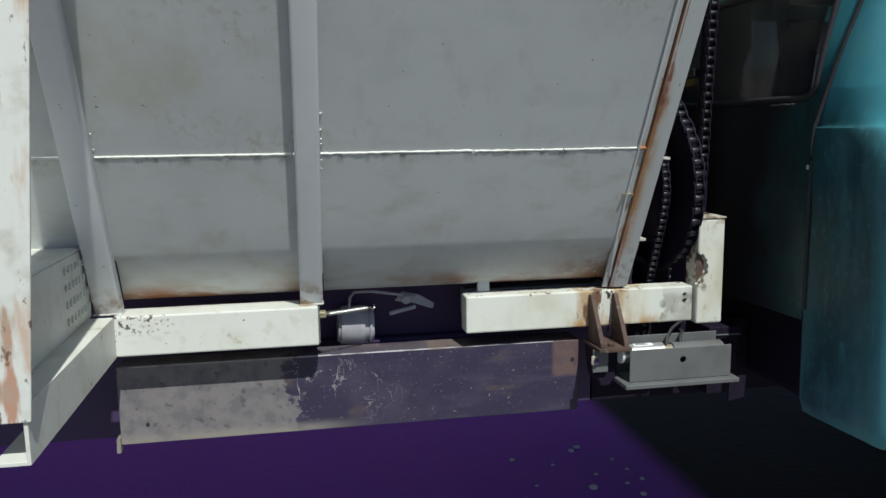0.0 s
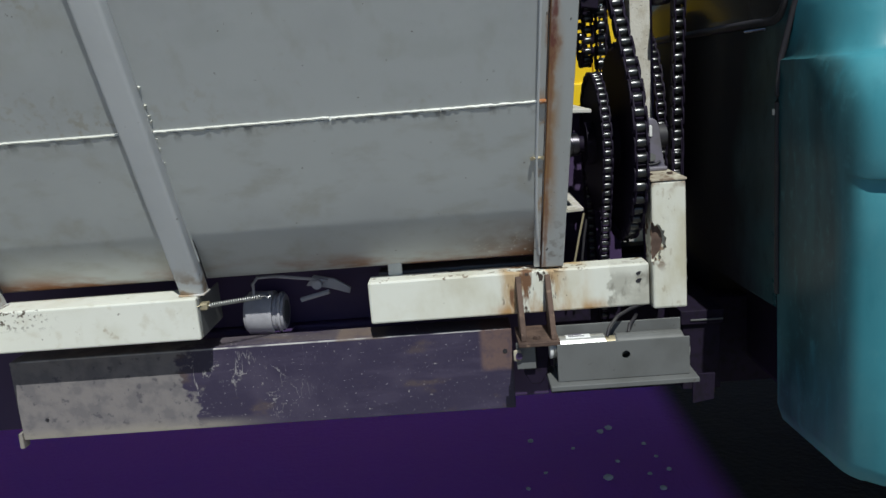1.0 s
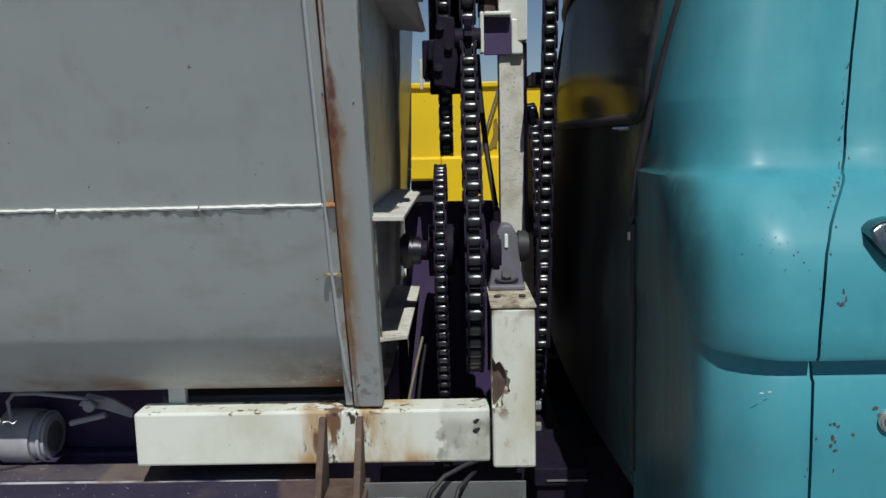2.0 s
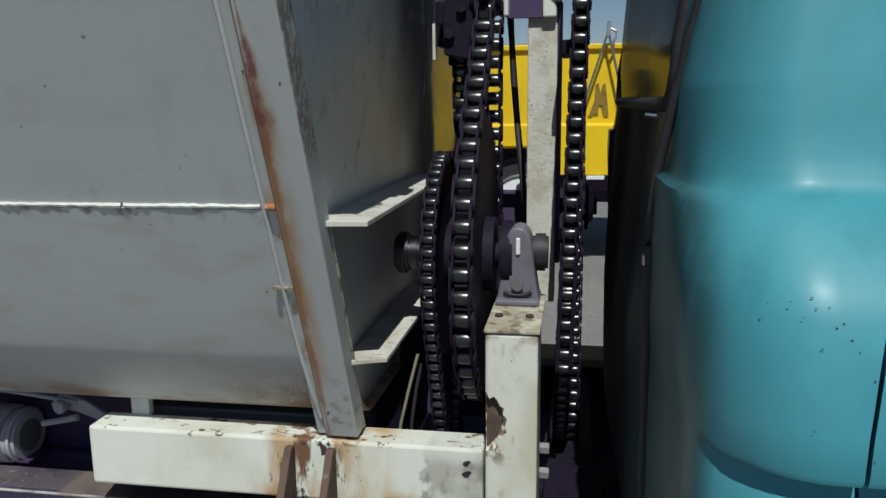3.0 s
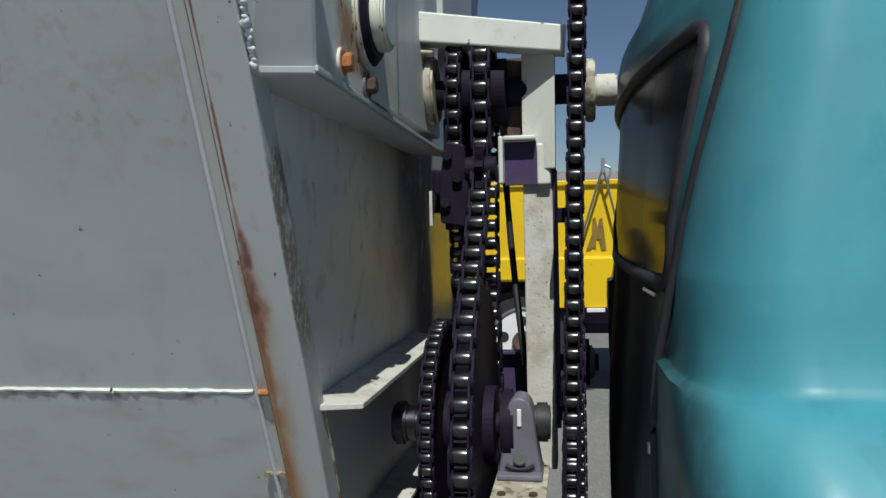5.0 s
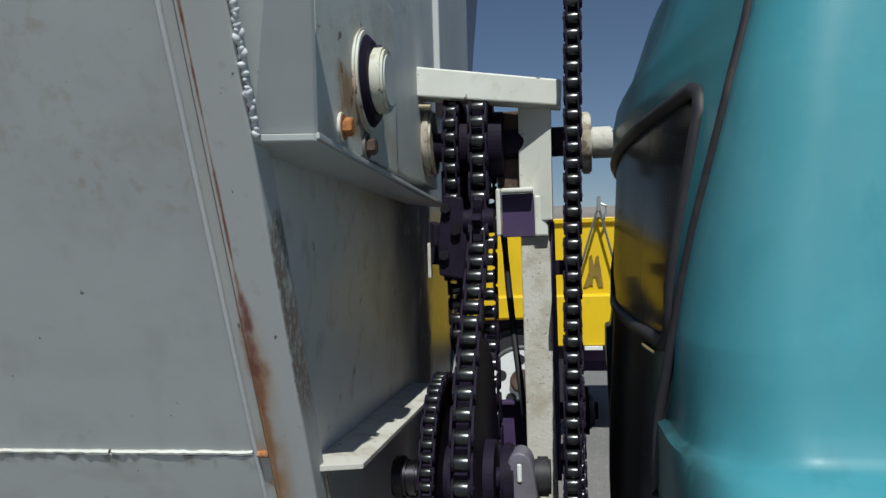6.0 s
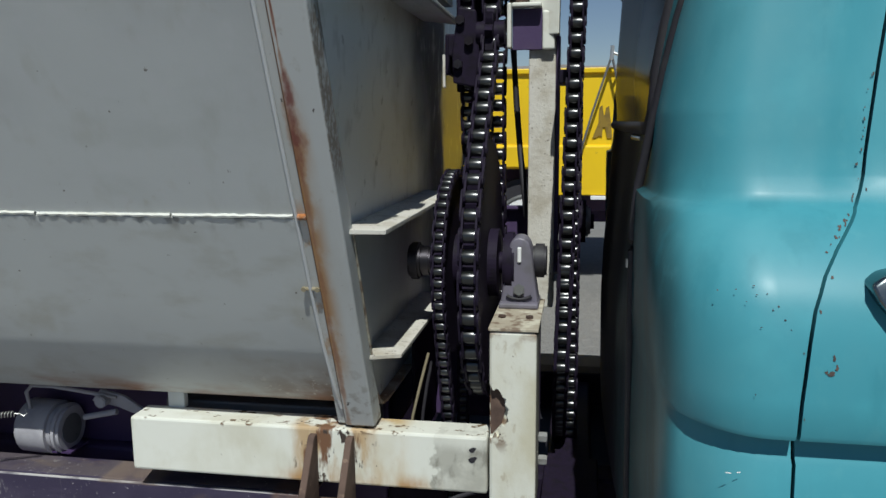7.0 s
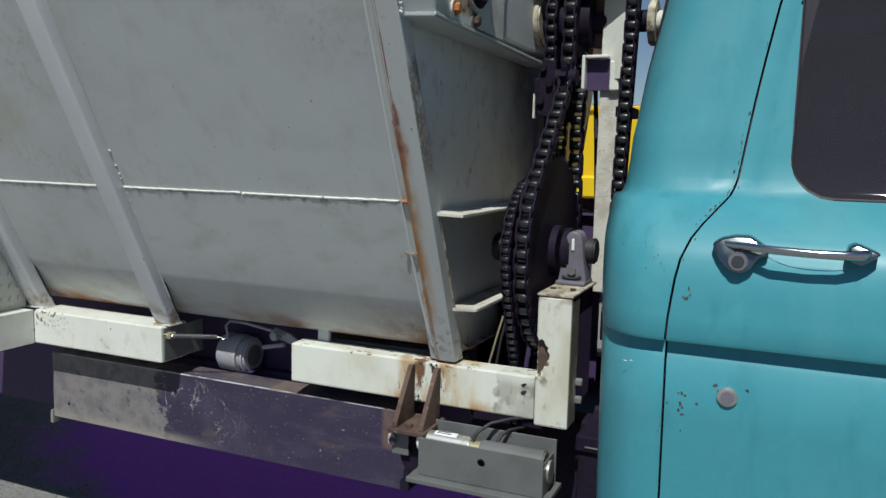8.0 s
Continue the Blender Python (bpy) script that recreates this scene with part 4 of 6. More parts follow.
for x in (-0.6, 0.45, 1.2):
    part("cross_member", box(x, x + 0.09, 2.0, 2.55, 0.58, 0.77, 0.006), grease_steel, main)
# plates added to keep sun flecks off the ground below
part("sun_block_plate", box(0.70, 1.45, 2.621, 3.0, 0.70, 0.706, 0.002), black_rubber, main)
part("sun_block_plate", box(0.91, 1.45, 2.001, 2.549, 0.70, 0.706, 0.002), black_rubber, main)

# axles and wheels that carry the truck
for x, y0, y1, r in ((-2.55, 1.56, 1.84, 0.46), (3.2, 1.42, 1.68, 0.43)):
    part("axle", rod((x, y1 - 0.05, r), (x, 4.55 - y1 + 0.05, r), 0.05, 20), grease_steel, main, smooth=40)
    for ya in (1.935, 2.555):
        part("spring_pack", box(x - 0.35, x + 0.35, ya, ya + 0.06, r + 0.052, 0.558, 0.004), grease_steel, main)
    for ya, yb, face in ((y0, y1, y0 - 0.004), (4.55 - y1, 4.55 - y0, 4.55 - y0 + 0.004)):
        tyre = part("wheel", rod((x, ya, r), (x, yb, r), r, 48, bevel=0.05), black_rubber, main, "worn black tyre", smooth=40)
        part("rim", rod((x, face, r), (x, (ya + yb) / 2, r), r * 0.56, 32, bevel=0.01), machine_grey, tyre, "dusty grey rim", smooth=40)

conv = thing("conveyor_frame", (-0.3, 2.2, 0.79), "black conveyor frame under the hopper in deep shade", "frame")
part("side_sill", box(-3.6, 0.90, 1.955, 1.965, 0.792, 0.9555, 0.002), black_steel, conv)
part("side_sill", box(-3.6, 0.90, 2.44, 2.45, 0.792, 0.9555, 0.002), black_steel, conv)
part("deck", box(-3.6, 0.90, 1.966, 2.439, 0.83, 0.84), black_steel, conv)

# ---- actuator in its grey channel ----
act = thing("linear_actuator", (1.03, 1.68, 0.7), "grey electric actuator in an open sheet-metal channel", "actuator")
front = part("channel_front", box(0.891, 1.174, 1.637, 1.641, 0.712, 0.797, 0.0015), machine_grey, act, "grey channel side with a round hole")
cut(front, rod((1.038, 1.62, 0.765), (1.038, 1.66, 0.765), 0.009, 20))
part("channel_back", box(0.891, 1.178, 1.722, 1.726, 0.712, 0.812, 0.0015), machine_grey, act)
part("channel_floor", box(0.891, 1.174, 1.6415, 1.7215, 0.712, 0.716), machine_grey, act)
part("channel_end", box(1.1705, 1.174, 1.6415, 1.7215, 0.7165, 0.785, 0.001), machine_grey, act)
part("mounting_flange", box(0.872, 1.188, 1.615, 1.74, 0.700, 0.7115, 0.002), machine_grey, act, "scuffed grey mounting flange")
motor = part("motor", rod((0.885, 1.678, 0.778), (1.0, 1.678, 0.778), 0.024, 24, bevel=0.003), aluminium, act, "bright motor can", smooth=40)
lab = bmesh.new()
for i in range(8):
    a = [radians(60 + (i + k) * 11) for k in (0, 1)]
    quad = [(x, 1.678 - 0.0245 * math.cos(t), 0.778 + 0.0245 * math.sin(t)) for t in a for x in (0.915, 0.968)]
    vs = [lab.verts.new(p) for p in (quad[0], quad[1], quad[3], quad[2])]
    lab.faces.new(vs)
bmesh.ops.recalc_face_normals(lab, faces=lab.faces[:])
label_ob = part("label", lab, label_white, motor, "white printed label")
bars = bmesh.new()
for k in range(4):
    t = radians(75 + 14 * k)
    y, z = 1.678 - 0.0249 * math.cos(t), 0.778 + 0.0249 * math.sin(t)
    box(0.92, 0.955 - 0.006 * (k % 2), y - 0.001, y + 0.001, z - 0.0006, z + 0.0006, bm=bars)
part("label_bars", bars, dark_grey_paint, label_ob)
part("motor_cap", rod((0.8785, 1.678, 0.778), (0.885, 1.678, 0.778), 0.0245, 24), label_white, act, "pale motor end ring", smooth=40)
part("coupling", rod((1.0, 1.678, 0.776), (1.022, 1.678, 0.776), 0.019, 20), brass_nut, act, "brass coupling", smooth=40)
part("gear_tube", rod((1.022, 1.68, 0.772), (1.168, 1.68, 0.772), 0.027, 24, bevel=0.003), machine_grey, act, smooth=40)
part("tube_cap", rod((1.1745, 1.68, 0.757), (1.180, 1.68, 0.757), 0.024, 24), aluminium, act, "bright end ring", smooth=40)
part("cable", sweep([(1.005, 1.672, 0.797), (1.012, 1.68, 0.815), (1.035, 1.70, 0.832), (1.07, 1.73, 0.838), (1.12, 1.78, 0.835), (1.15, 1.86, 0.82)], 0.004), black_rubber, act, "black cable", smooth=60)
part("cable", sweep([(1.055, 1.69, 0.797), (1.06, 1.70, 0.81), (1.075, 1.72, 0.818), (1.09, 1.77, 0.81)], 0.004), black_rubber, act, smooth=60)

# ---- spring and canister between the beams ----
spring = thing("tension_spring", (0.18, 1.75, 0.915), "small galvanised tension spring with hooked ends", "spring")
sa, sb = Vector((0.128, 1.722, 0.917)), Vector((0.232, 1.775, 0.915))
ax = (sb - sa).normalized()
side = ax.cross(Vector((0, 0, 1))).normalized()
up = side.cross(ax)
pts = []
for i in range(22 * 8 + 1):
    a = 2 * math.pi * i / 8
    pts.append(sa.lerp(sb, i / (22 * 8)) + side * 0.0052 * math.cos(a) + up * 0.0052 * math.sin(a))
part("coil", sweep(pts, 0.0013, 5), aluminium, spring, smooth=60)
part("hook", sweep([sb, sb + ax * 0.008, sb + ax * 0.015 + Vector((0, 0, -0.006)), sb + ax * 0.022, sb + ax * 0.018 + Vector((0, 0, 0.006))], 0.0014, 6), aluminium, spring, smooth=60)
part("hook", sweep([sa, sa - ax * 0.012, sa - ax * 0.02 + Vector((0, 0.0, 0.004)), sa - ax * 0.028], 0.0016, 6), brass_nut, spring, "brass eye", smooth=60)
part("anchor", box(0.106, 0.125, 1.715, 1.74, 0.908, 0.924, 0.003), brass_nut, spring)

can = thing("canister", (0.225, 1.90, 0.80), "small grey cylindrical canister behind the rail", "canister")
part("body", rod((0.160, 1.899, 0.843), (0.238, 1.899, 0.840), 0.0535, 40, bevel=0.008), canister_grey, can, smooth=40)
part("end_ring", rod((0.238, 1.899, 0.840), (0.256, 1.899, 0.8395), 0.0505, 40, bevel=0.006), canister_grey, can, smooth=40)
part("end_dish", rod((0.2562, 1.899, 0.8395), (0.2575, 1.899, 0.8395), 0.030, 32), machine_grey, can, "dark dished end", smooth=40)
part("lever_arm", prism([(0.315, 1.885, 0.905), (0.335, 1.885, 0.930), (0.385, 1.885, 0.918), (0.425, 1.885, 0.893), (0.420, 1.885, 0.878), (0.370, 1.885, 0.895)], (0, 0.008, 0), 0.002), canister_grey, can, "flat grey lever arm")
part("lever_pivot", rod((0.345, 1.865, 0.910), (0.345, 1.90, 0.910), 0.012, 16, bevel=0.002), canister_grey, can, smooth=40)
part("lever_link", rod((0.30, 1.88, 0.872), (0.372, 1.88, 0.888), 0.006, 10, bevel=0.001), canister_grey, can, smooth=40)
part("lever_rod", sweep([(0.19, 1.87, 0.888), (0.192, 1.86, 0.925), (0.205, 1.86, 0.94), (0.25, 1.86, 0.94), (0.30, 1.87, 0.93), (0.37, 1.884, 0.915)], 0.004), canister_grey, can, "bent lever rod", smooth=60)
part("mount", box(0.17, 0.27, 1.87, 1.93, 0.797, 0.80), black_steel, can)

# ---- sprockets ----
SY, SZ = 1.918, 1.195


def sprocket_mesh(x, y, z, r, pitch, width, hub_r, hub_w):
    n = max(8, round(2 * math.pi * r / pitch))
    bm = bmesh.new()
    pts = []
    for i in range(n * 4):
        a = 2 * math.pi * i / (n * 4)
        rr = r + pitch * (0.22 if i % 4 == 0 else -0.28 if i % 4 == 2 else -0.05)
        pts.append((x - width / 2, y + rr * math.cos(a), z + rr * math.sin(a)))
    prism(pts, (width, 0, 0), 0, bm)
    rod((x - hub_w / 2, y, z), (x + hub_w / 2, y, z), hub_r, 48, bm=bm)
    return bm


drive = thing("sprocket_shaft", (1.08, SY, SZ), "greasy black shaft with a large and a small sprocket", "sprocket")
part("shaft", rod((0.955, SY, SZ), (1.150, SY, SZ), 0.019, 20), grease_steel, drive, smooth=40)
part("sprocket", sprocket_mesh(1.036, SY, SZ, 0.158, 0.01905, 0.011, 0.05, 0.05), grease_steel, drive, "smaller toothed sprocket")
part("sprocket", sprocket_mesh(1.094, SY, SZ, 0.222, 0.03175, 0.017, 0.06, 0.05), grease_steel, drive, "large toothed sprocket")
part("bearing_hub", rod((0.956, SY, SZ), (0.978, SY, SZ), 0.034, 40, bevel=0.005), hub_steel, drive, "worn bearing hub", smooth=40)
part("hub_collar", rod((0.978, SY, SZ), (0.996, SY, SZ), 0.027, 40, bevel=0.003), hub_steel, drive, smooth=40)
part("bearing_hub", rod((1.128, SY, SZ), (1.148, SY, SZ), 0.055, 28, bevel=0.004), grease_steel, drive, smooth=40)


# ---- roller chains ----
def arc(cy, cz, r, a0, a1, n=16):
    return [(cy + r * math.cos(radians(a0 + (a1 - a0) * i / n)), cz + r * math.sin(radians(a0 + (a1 - a0) * i / n))) for i in range(n + 1)]


def capsule(x0, x1, pitch, h):
    """Outline of one link plate in the plane of the chain, thickness along x."""
    pts = []
    for i in range(7):
        a = math.pi * i / 6
        pts.append((x0, h * math.cos(a), pitch + h * math.sin(a)))
    for i in range(7):
        a = math.pi + math.pi * i / 6
        pts.append((x0, h * math.cos(a), h * math.sin(a)))
    return prism(pts, (x1 - x0, 0, 0))


def chain(name, x, loop, pitch, width, plate, label, lean=0.0):
    """Links along a closed loop of (y, z) points in the plane x, which may lean sideways from half height up."""
    pts = [Vector((0, y, z)) for y, z in loop]
    pts.append(pts[0])
    lens = [0.0]
    for a, b in zip(pts, pts[1:]):
        lens.append(lens[-1] + (b - a).length)
    n = int(round(lens[-1] / pitch / 2) * 2)
    step_l = lens[-1] / n

    def at(s):
        s %= lens[-1]
        for i in range(len(lens) - 1):
            if s <= lens[i + 1]:
                return pts[i].lerp(pts[i + 1], (s - lens[i]) / max(1e-9, lens[i + 1] - lens[i]))
        return pts[-1]

    ch = thing(name, (x, loop[0][0], loop[0][1]), label, "chain", "roller chains of the drive")
    h, t = pitch * 0.42, plate
    meshes = []
    for k in range(2):
        w = width / 2 if k == 0 else width / 2 + t * 1.15
        bm = capsule(-w - t, -w, step_l, h)
        b2 = capsule(w, w + t, step_l, h)
        tmp = bpy.data.meshes.new("t")
        b2.to_mesh(tmp)
        b2.free()
        bm.from_mesh(tmp)
        bpy.data.meshes.remove(tmp)
        if k:
            for zz in (0, step_l):
                rod((-w - t * 1.25, 0, zz), (w + t * 1.25, 0, zz), pitch * 0.15, 8, bm=bm)
        me = bpy.data.meshes.new("link")
        bm.to_mesh(me)
        bm.free()
        me.materials.append(grease_steel)
        meshes.append(me)
    bm = bmesh.new()
    rings = []
    for k in range(5):
        rx = width * (k / 4 - 0.5)
        rr = pitch * 0.37 - 0.15 / width * rx * rx
        rings.append([bm.verts.new((rx, rr * math.cos(2 * math.pi * j / 16), rr * math.sin(2 * math.pi * j / 16))) for j in range(16)])
    for ra, rb in zip(rings, rings[1:]):
        for j in range(16):
            bm.faces.new((ra[j], ra[(j + 1) % 16], rb[(j + 1) % 16], rb[j]))
    bmesh.ops.recalc_face_normals(bm, faces=bm.faces[:])
    rollers = bpy.data.meshes.new("roller")
    bm.to_mesh(rollers)
    bm.free()
    rollers.materials.append(roller_steel)
    for p in rollers.polygons:
        p.use_smooth = True
    rollers.set_sharp_from_angle(angle=radians(40))
    inv = ch.matrix_basis.inverted()
    for i in range(n):
        a, b = at(i * step_l), at((i + 1) * step_l)
        d = (b - a).normalized()
        m = Matrix.Translation((x + lean * (a.z - 1.45), a.y, a.z)) @ Matrix.Rotation(math.atan2(-d.y, d.z), 4, "X")
        ob = new("link", meshes[i % 2])
        ob.parent, ob.matrix_basis = ch, inv @ m
        if i % 2 == 0:
            for zz in (0, step_l):
                r = new("roller", rollers)
                r.parent, r.matrix_basis = ob, Matrix.Translation((0, 0, zz))
    return ch


loop_small = arc(SY, SZ, 0.158, 190, -10, 26) + [(2.03, 0.98), (2.02, 0.80)] + arc(1.95, 0.70, 0.07, 0, -180, 10) + [(1.862, 0.90), (1.775, 1.12)]
chain("roller_chain", 1.036, loop_small, 0.01905, 0.0125, 0.0024, "narrow greasy roller chain over the smaller sprocket")
loop_big = arc(SY, SZ, 0.222, 135, 380, 34) + [(2.115, 1.50)] + arc(2.09, 1.74, 0.085, -5, 185, 12) + [(2.005, 1.66), (2.0, 1.61), (1.965, 1.553), (1.926, 1.515)]
chain("roller_chain", 1.094, loop_big, 0.03175, 0.0185, 0.0032, "heavy black roller chain climbing from the large sprocket")
loop_top = arc(2.09, 1.74, 0.082, -5, 185, 14) + [(2.03, 1.55)] + arc(2.085, 1.43, 0.05, 180, 355, 8)
chain("roller_chain", 1.047, loop_top, 0.0254, 0.0145, 0.003, "short roller chain round the upper sprocket")
loop_tall = [(1.938, 1.0), (1.938, 2.25)] + arc(2.418, 2.25, 0.48, 180, 0, 24) + [(2.898, 1.4), (2.898, 1.18)] + arc(2.418, 1.18, 0.48, 0, -180, 24)
chain("roller_chain", 1.243, loop_tall, 0.0254, 0.0155, 0.0030, "long upright roller chain beside the cab", 0.03)

loop_rear = arc(2.40, 1.21, 0.27, 180, 0, 24) + [(2.67, 1.0)] + arc(2.40, 0.92, 0.27, 0, -180, 24) + [(2.13, 1.1)]
chain("roller_chain", 1.246, loop_rear, 0.0254, 0.0145, 0.0030, "greasy roller chain over the rear sprocket behind the upright")
rear = thing("rear_sprocket_shaft", (1.25, 2.40, 1.21), "dark stub shaft with a worn sprocket behind the upright", "sprocket")
part("shaft", rod((1.209, 2.40, 1.21), (1.290, 2.40, 1.21), 0.018, 20), grease_steel, rear, smooth=40)
part("sprocket", sprocket_mesh(1.246, 2.40, 1.21, 0.270, 0.0254, 0.012, 0.05, 0.05), grease_steel, rear, "large toothed sprocket")
part("hub", rod((1.262, 2.40, 1.21), (1.282, 2.40, 1.21), 0.036, 32, bevel=0.005), canister_grey, rear, "dull grey hub", smooth=40)
part("bearing_arm", box(1.190, 1.2085, 2.131, 2.44, 1.175, 1.245, 0.004), black_steel, rear, "black bearing arm bolted to the upright")

upper = thing("upper_sprocket_shaft", (1.1, 2.09, 1.74), "upper drive shaft with paired sprockets and a pale nut", "sprocket")
part("shaft", rod((0.996, 2.09, 1.74), (1.283, 2.09, 1.74), 0.026, 24), grease_steel, upper, smooth=40)
part("sprocket", sprocket_mesh(1.047, 2.09, 1.74, 0.082, 0.0254, 0.013, 0.03, 0.04), grease_steel, upper)
part("sprocket", sprocket_mesh(1.094, 2.09, 1.74, 0.085, 0.03175, 0.017, 0.058, 0.075), grease_steel, upper)
part("collar", rod((0.990, 2.09, 1.748), (1.008, 2.09, 1.748), 0.060, 32, bevel=0.004), cap_dirt, upper, "white flange collar", smooth=40)
part("washer", rod((1.266, 2.09, 1.735), (1.283, 2.09, 1.735), 0.054, 32, bevel=0.003), cap_dirt, upper, smooth=40)
part("nut", rod((1.283, 2.09, 1.735), (1.320, 2.09, 1.735), 0.0275, 24, bevel=0.003), dirty_white, upper, "pale round shaft end", smooth=40)
idler = thing("idler_sprocket", (1.085, 1.99, 1.60), "greasy idler sprocket with bolts on a dark bracket", "sprocket")
part("sprocket", sprocket_mesh(1.094, 1.995, 1.60, 0.040, 0.03175, 0.014, 0.02, 0.05), grease_steel, idler)
part("bracket", box(1.002, 1.014, 2.04, 2.15, 1.53, 1.605, 0.003), grease_steel, idler)
part("bracket", box(1.0145, 1.083, 2.10, 2.108, 1.50, 1.70, 0.003), grease_steel, idler)
part("bracket", prism([(1.026, 1.984, 1.512), (1.066, 1.984, 1.504), (1.074, 1.984, 1.56), (1.068, 1.984, 1.640), (1.036, 1.984, 1.646), (1.024, 1.984, 1.57)], (0, 0.012, 0), 0.003), grease_steel, idler, "black bracket caked in grease")
part("bracket_strap", box(1.0145, 1.030, 1.99, 2.10, 1.56, 1.60, 0.003), grease_steel, idler)
for x, z in ((1.040, 1.622), (1.056, 1.585), (1.036, 1.545)):
    part("bolt", hexbolt((x, 1.984, z), (0, -1, 0), 0.009, 0.011), hub_steel, idler, "worn bolt head")
part("bracket_tab", box(0.996, 1.0015, 2.045, 2.06, 1.507, 1.568, 0.001), dirty_white, idler, "pale scraped tab")
for y, z in ((2.055, 1.55), (2.055, 1.59), (2.12, 1.55)):
    part("bolt", hexbolt((1.014, y, z), (1, 0, 0), 0.010, 0.014), grease_steel, idler)

# ---- flange bearing on the motor shelf ----
brg = thing("flange_bearing", (0.995, 1.62, 1.72), "white flange bearing, rust-stained, bolted to the shelf", "bearing")
BY, BZ = 1.628, 1.757
part("flange_plate", box(0.9925, 1.0, 1.4365, 1.80, 1.6635, 1.90, 0.002), bearing_white, brg, "white plate with rust below the shaft")
part("housing", rod((1.0, BY, BZ), (1.007, BY, BZ), 0.064, 40, bevel=0.003), bearing_white, brg, smooth=40)
# seal coloured black to paint in the shaded gap
part("seal", rod((1.007, BY, BZ), (1.014, BY, BZ), 0.056, 40, r2=0.048), grease_steel, brg, "shaft seal, black for the shade around it", smooth=40)
part("collar", rod((1.013, BY, BZ), (1.030, BY, BZ), 0.040, 40, bevel=0.003), post_white, brg, "yellowed white locking collar", smooth=40)
part("set_screw", rod((1.021, BY - 0.012, BZ + 0.037), (1.021, BY - 0.013, BZ + 0.0405), 0.004, 10), black_steel, brg)
part("shaft_end", rod((1.030, BY, BZ), (1.0315, BY, BZ), 0.031, 32), hopper_grey, brg, smooth=40)
for y, z in ((1.518, 1.683), (1.620, 1.676)):
    bm = rod((1.0, y, z), (1.004, y, z), 0.014, 18)
    part("bolt", hexbolt((1.004, y, z), (1, 0, 0), 0.0105, 0.010, bm), rust_orange if z > 1.68 else rusty_steel, brg, "rusty hexagon bolt")
    part("washer", rod((1.0003, y, z), (1.0036, y, z), 0.0165, 20), bearing_white if z > 1.68 else machine_grey, brg, smooth=40)

# ---- upright with top arm ----
mast = thing("drive_mast", (1.18, 2.08, 1.1), "dirty white steel upright with a cross arm on top", "upright")
part("upright", box(1.158, 1.208, 2.066, 2.13, 1.08, 1.70, 0.002), dirty_white, mast, "speckled dirty upright")
part("upright_head", prism([(1.157, 2.069, 1.60), (1.214, 2.040, 1.60), (1.214, 2.10, 1.60), (1.157, 2.131, 1.60)], (0.002, 0, 0.20), 0.002), white_paint, mast, "clean white upper length")
part("cross_arm", prism([(0.957, 2.015, 1.824), (1.233, 2.015, 1.789), (1.236, 2.015, 1.833), (0.960, 2.015, 1.876)], (0, 0.05, 0), 0.003), white_paint, mast, "white square cross arm")
part("side_plate", box(1.117, 1.1575, 2.098, 2.104, 1.655, 1.80, 0.001), rusty_steel, mast, "rust-brown side plate")
part("grease_fitting", rod((0.985, 2.03, 1.805), (1.012, 2.03, 1.803), 0.006, 10), brass_nut, mast, "small brass fitting", smooth=40)
clip = bmesh.new()
box(1.119, 1.127, 2.032, 2.06, 1.576, 1.657, 0.0025, 2, clip)
box(1.1275, 1.182, 2.032, 2.06, 1.649, 1.657, 0.0025, 2, clip)
box(1.183, 1.206, 2.050, 2.0655, 1.574, 1.644, 0.003, 2, clip)
part("chain_guard_clip", clip, white_paint, mast, "white folded guard bracket")
part("guard_back", box(1.1275, 1.1825, 2.055, 2.061, 1.574, 1.6485, 0.001), black_steel, mast)
for z in (1.60, 1.45, 1.30):
    part("edge_bar", box(1.2085, 1.216, 2.075, 2.10, z - 0.15, z, 0.001), black_steel, mast)

part("chain_guide", sweep([(1.243 + 0.03 * (z - 1.45), 1.968, z) for z in (1.10, 1.45, 2.24)], 0.0125, 8), grease_steel, mast, "black guide bar behind the long chain", smooth=60)
for z in (1.20, 1.52):
    part("guide_bracket", box(1.2165, 1.250, 1.975, 2.09, z - 0.012, z + 0.012, 0.002), grease_steel, mast)
part("guard_rod", sweep([(1.117, 2.20, 1.59), (1.124, 2.20, 1.48), (1.134, 2.18, 1.38), (1.152, 2.13, 1.25)], 0.0065, 8), black_rubber, mast, "black guard rod", smooth=60)

# ---- bearing stand on the post ----
stand = thing("bearing_stand", (1.157, 1.88, 1.1245), "dark grey cast bearing stand with a slotted arm", "bearing")
sil = [(1.124, 1.1245), (1.190, 1.1245), (1.189, 1.137), (1.184, 1.168), (1.178, 1.222), (1.174, 1.236), (1.167, 1.244), (1.157, 1.247), (1.147, 1.244), (1.141, 1.236), (1.138, 1.222), (1.130, 1.168), (1.125, 1.137)]
part("arm", prism([(x, 1.874, z) for x, z in sil], (0, 0.055, 0), 0.004, seg=3), dark_grey_paint, stand, smooth=40)
part("slot_insert", box(1.1535, 1.1605, 1.8705, 1.8745, 1.203, 1.230, 0.002), label_white, stand, "pale slot")
part("foot", box(1.123, 1.191, 1.858, 1.935, 1.1248, 1.1345, 0.003), dark_grey_paint, stand)
part("nut", rod((1.157, 1.874, 1.156), (1.157, 1.866, 1.156), 0.0105, 6, bevel=0.001), machine_grey, stand)
part("foot_slot", sweep([(1.136, 1.872, 1.145), (1.144, 1.872, 1.1405), (1.157, 1.872, 1.139), (1.170, 1.872, 1.1405), (1.178, 1.872, 1.145)], 0.0032, 8), black_rubber, stand, "dark curved groove", smooth=60)
part("hub", rod((1.178, 1.918, 1.200), (1.202, 1.918, 1.200), 0.030, 32, bevel=0.004), black_rubber, stand, smooth=40)
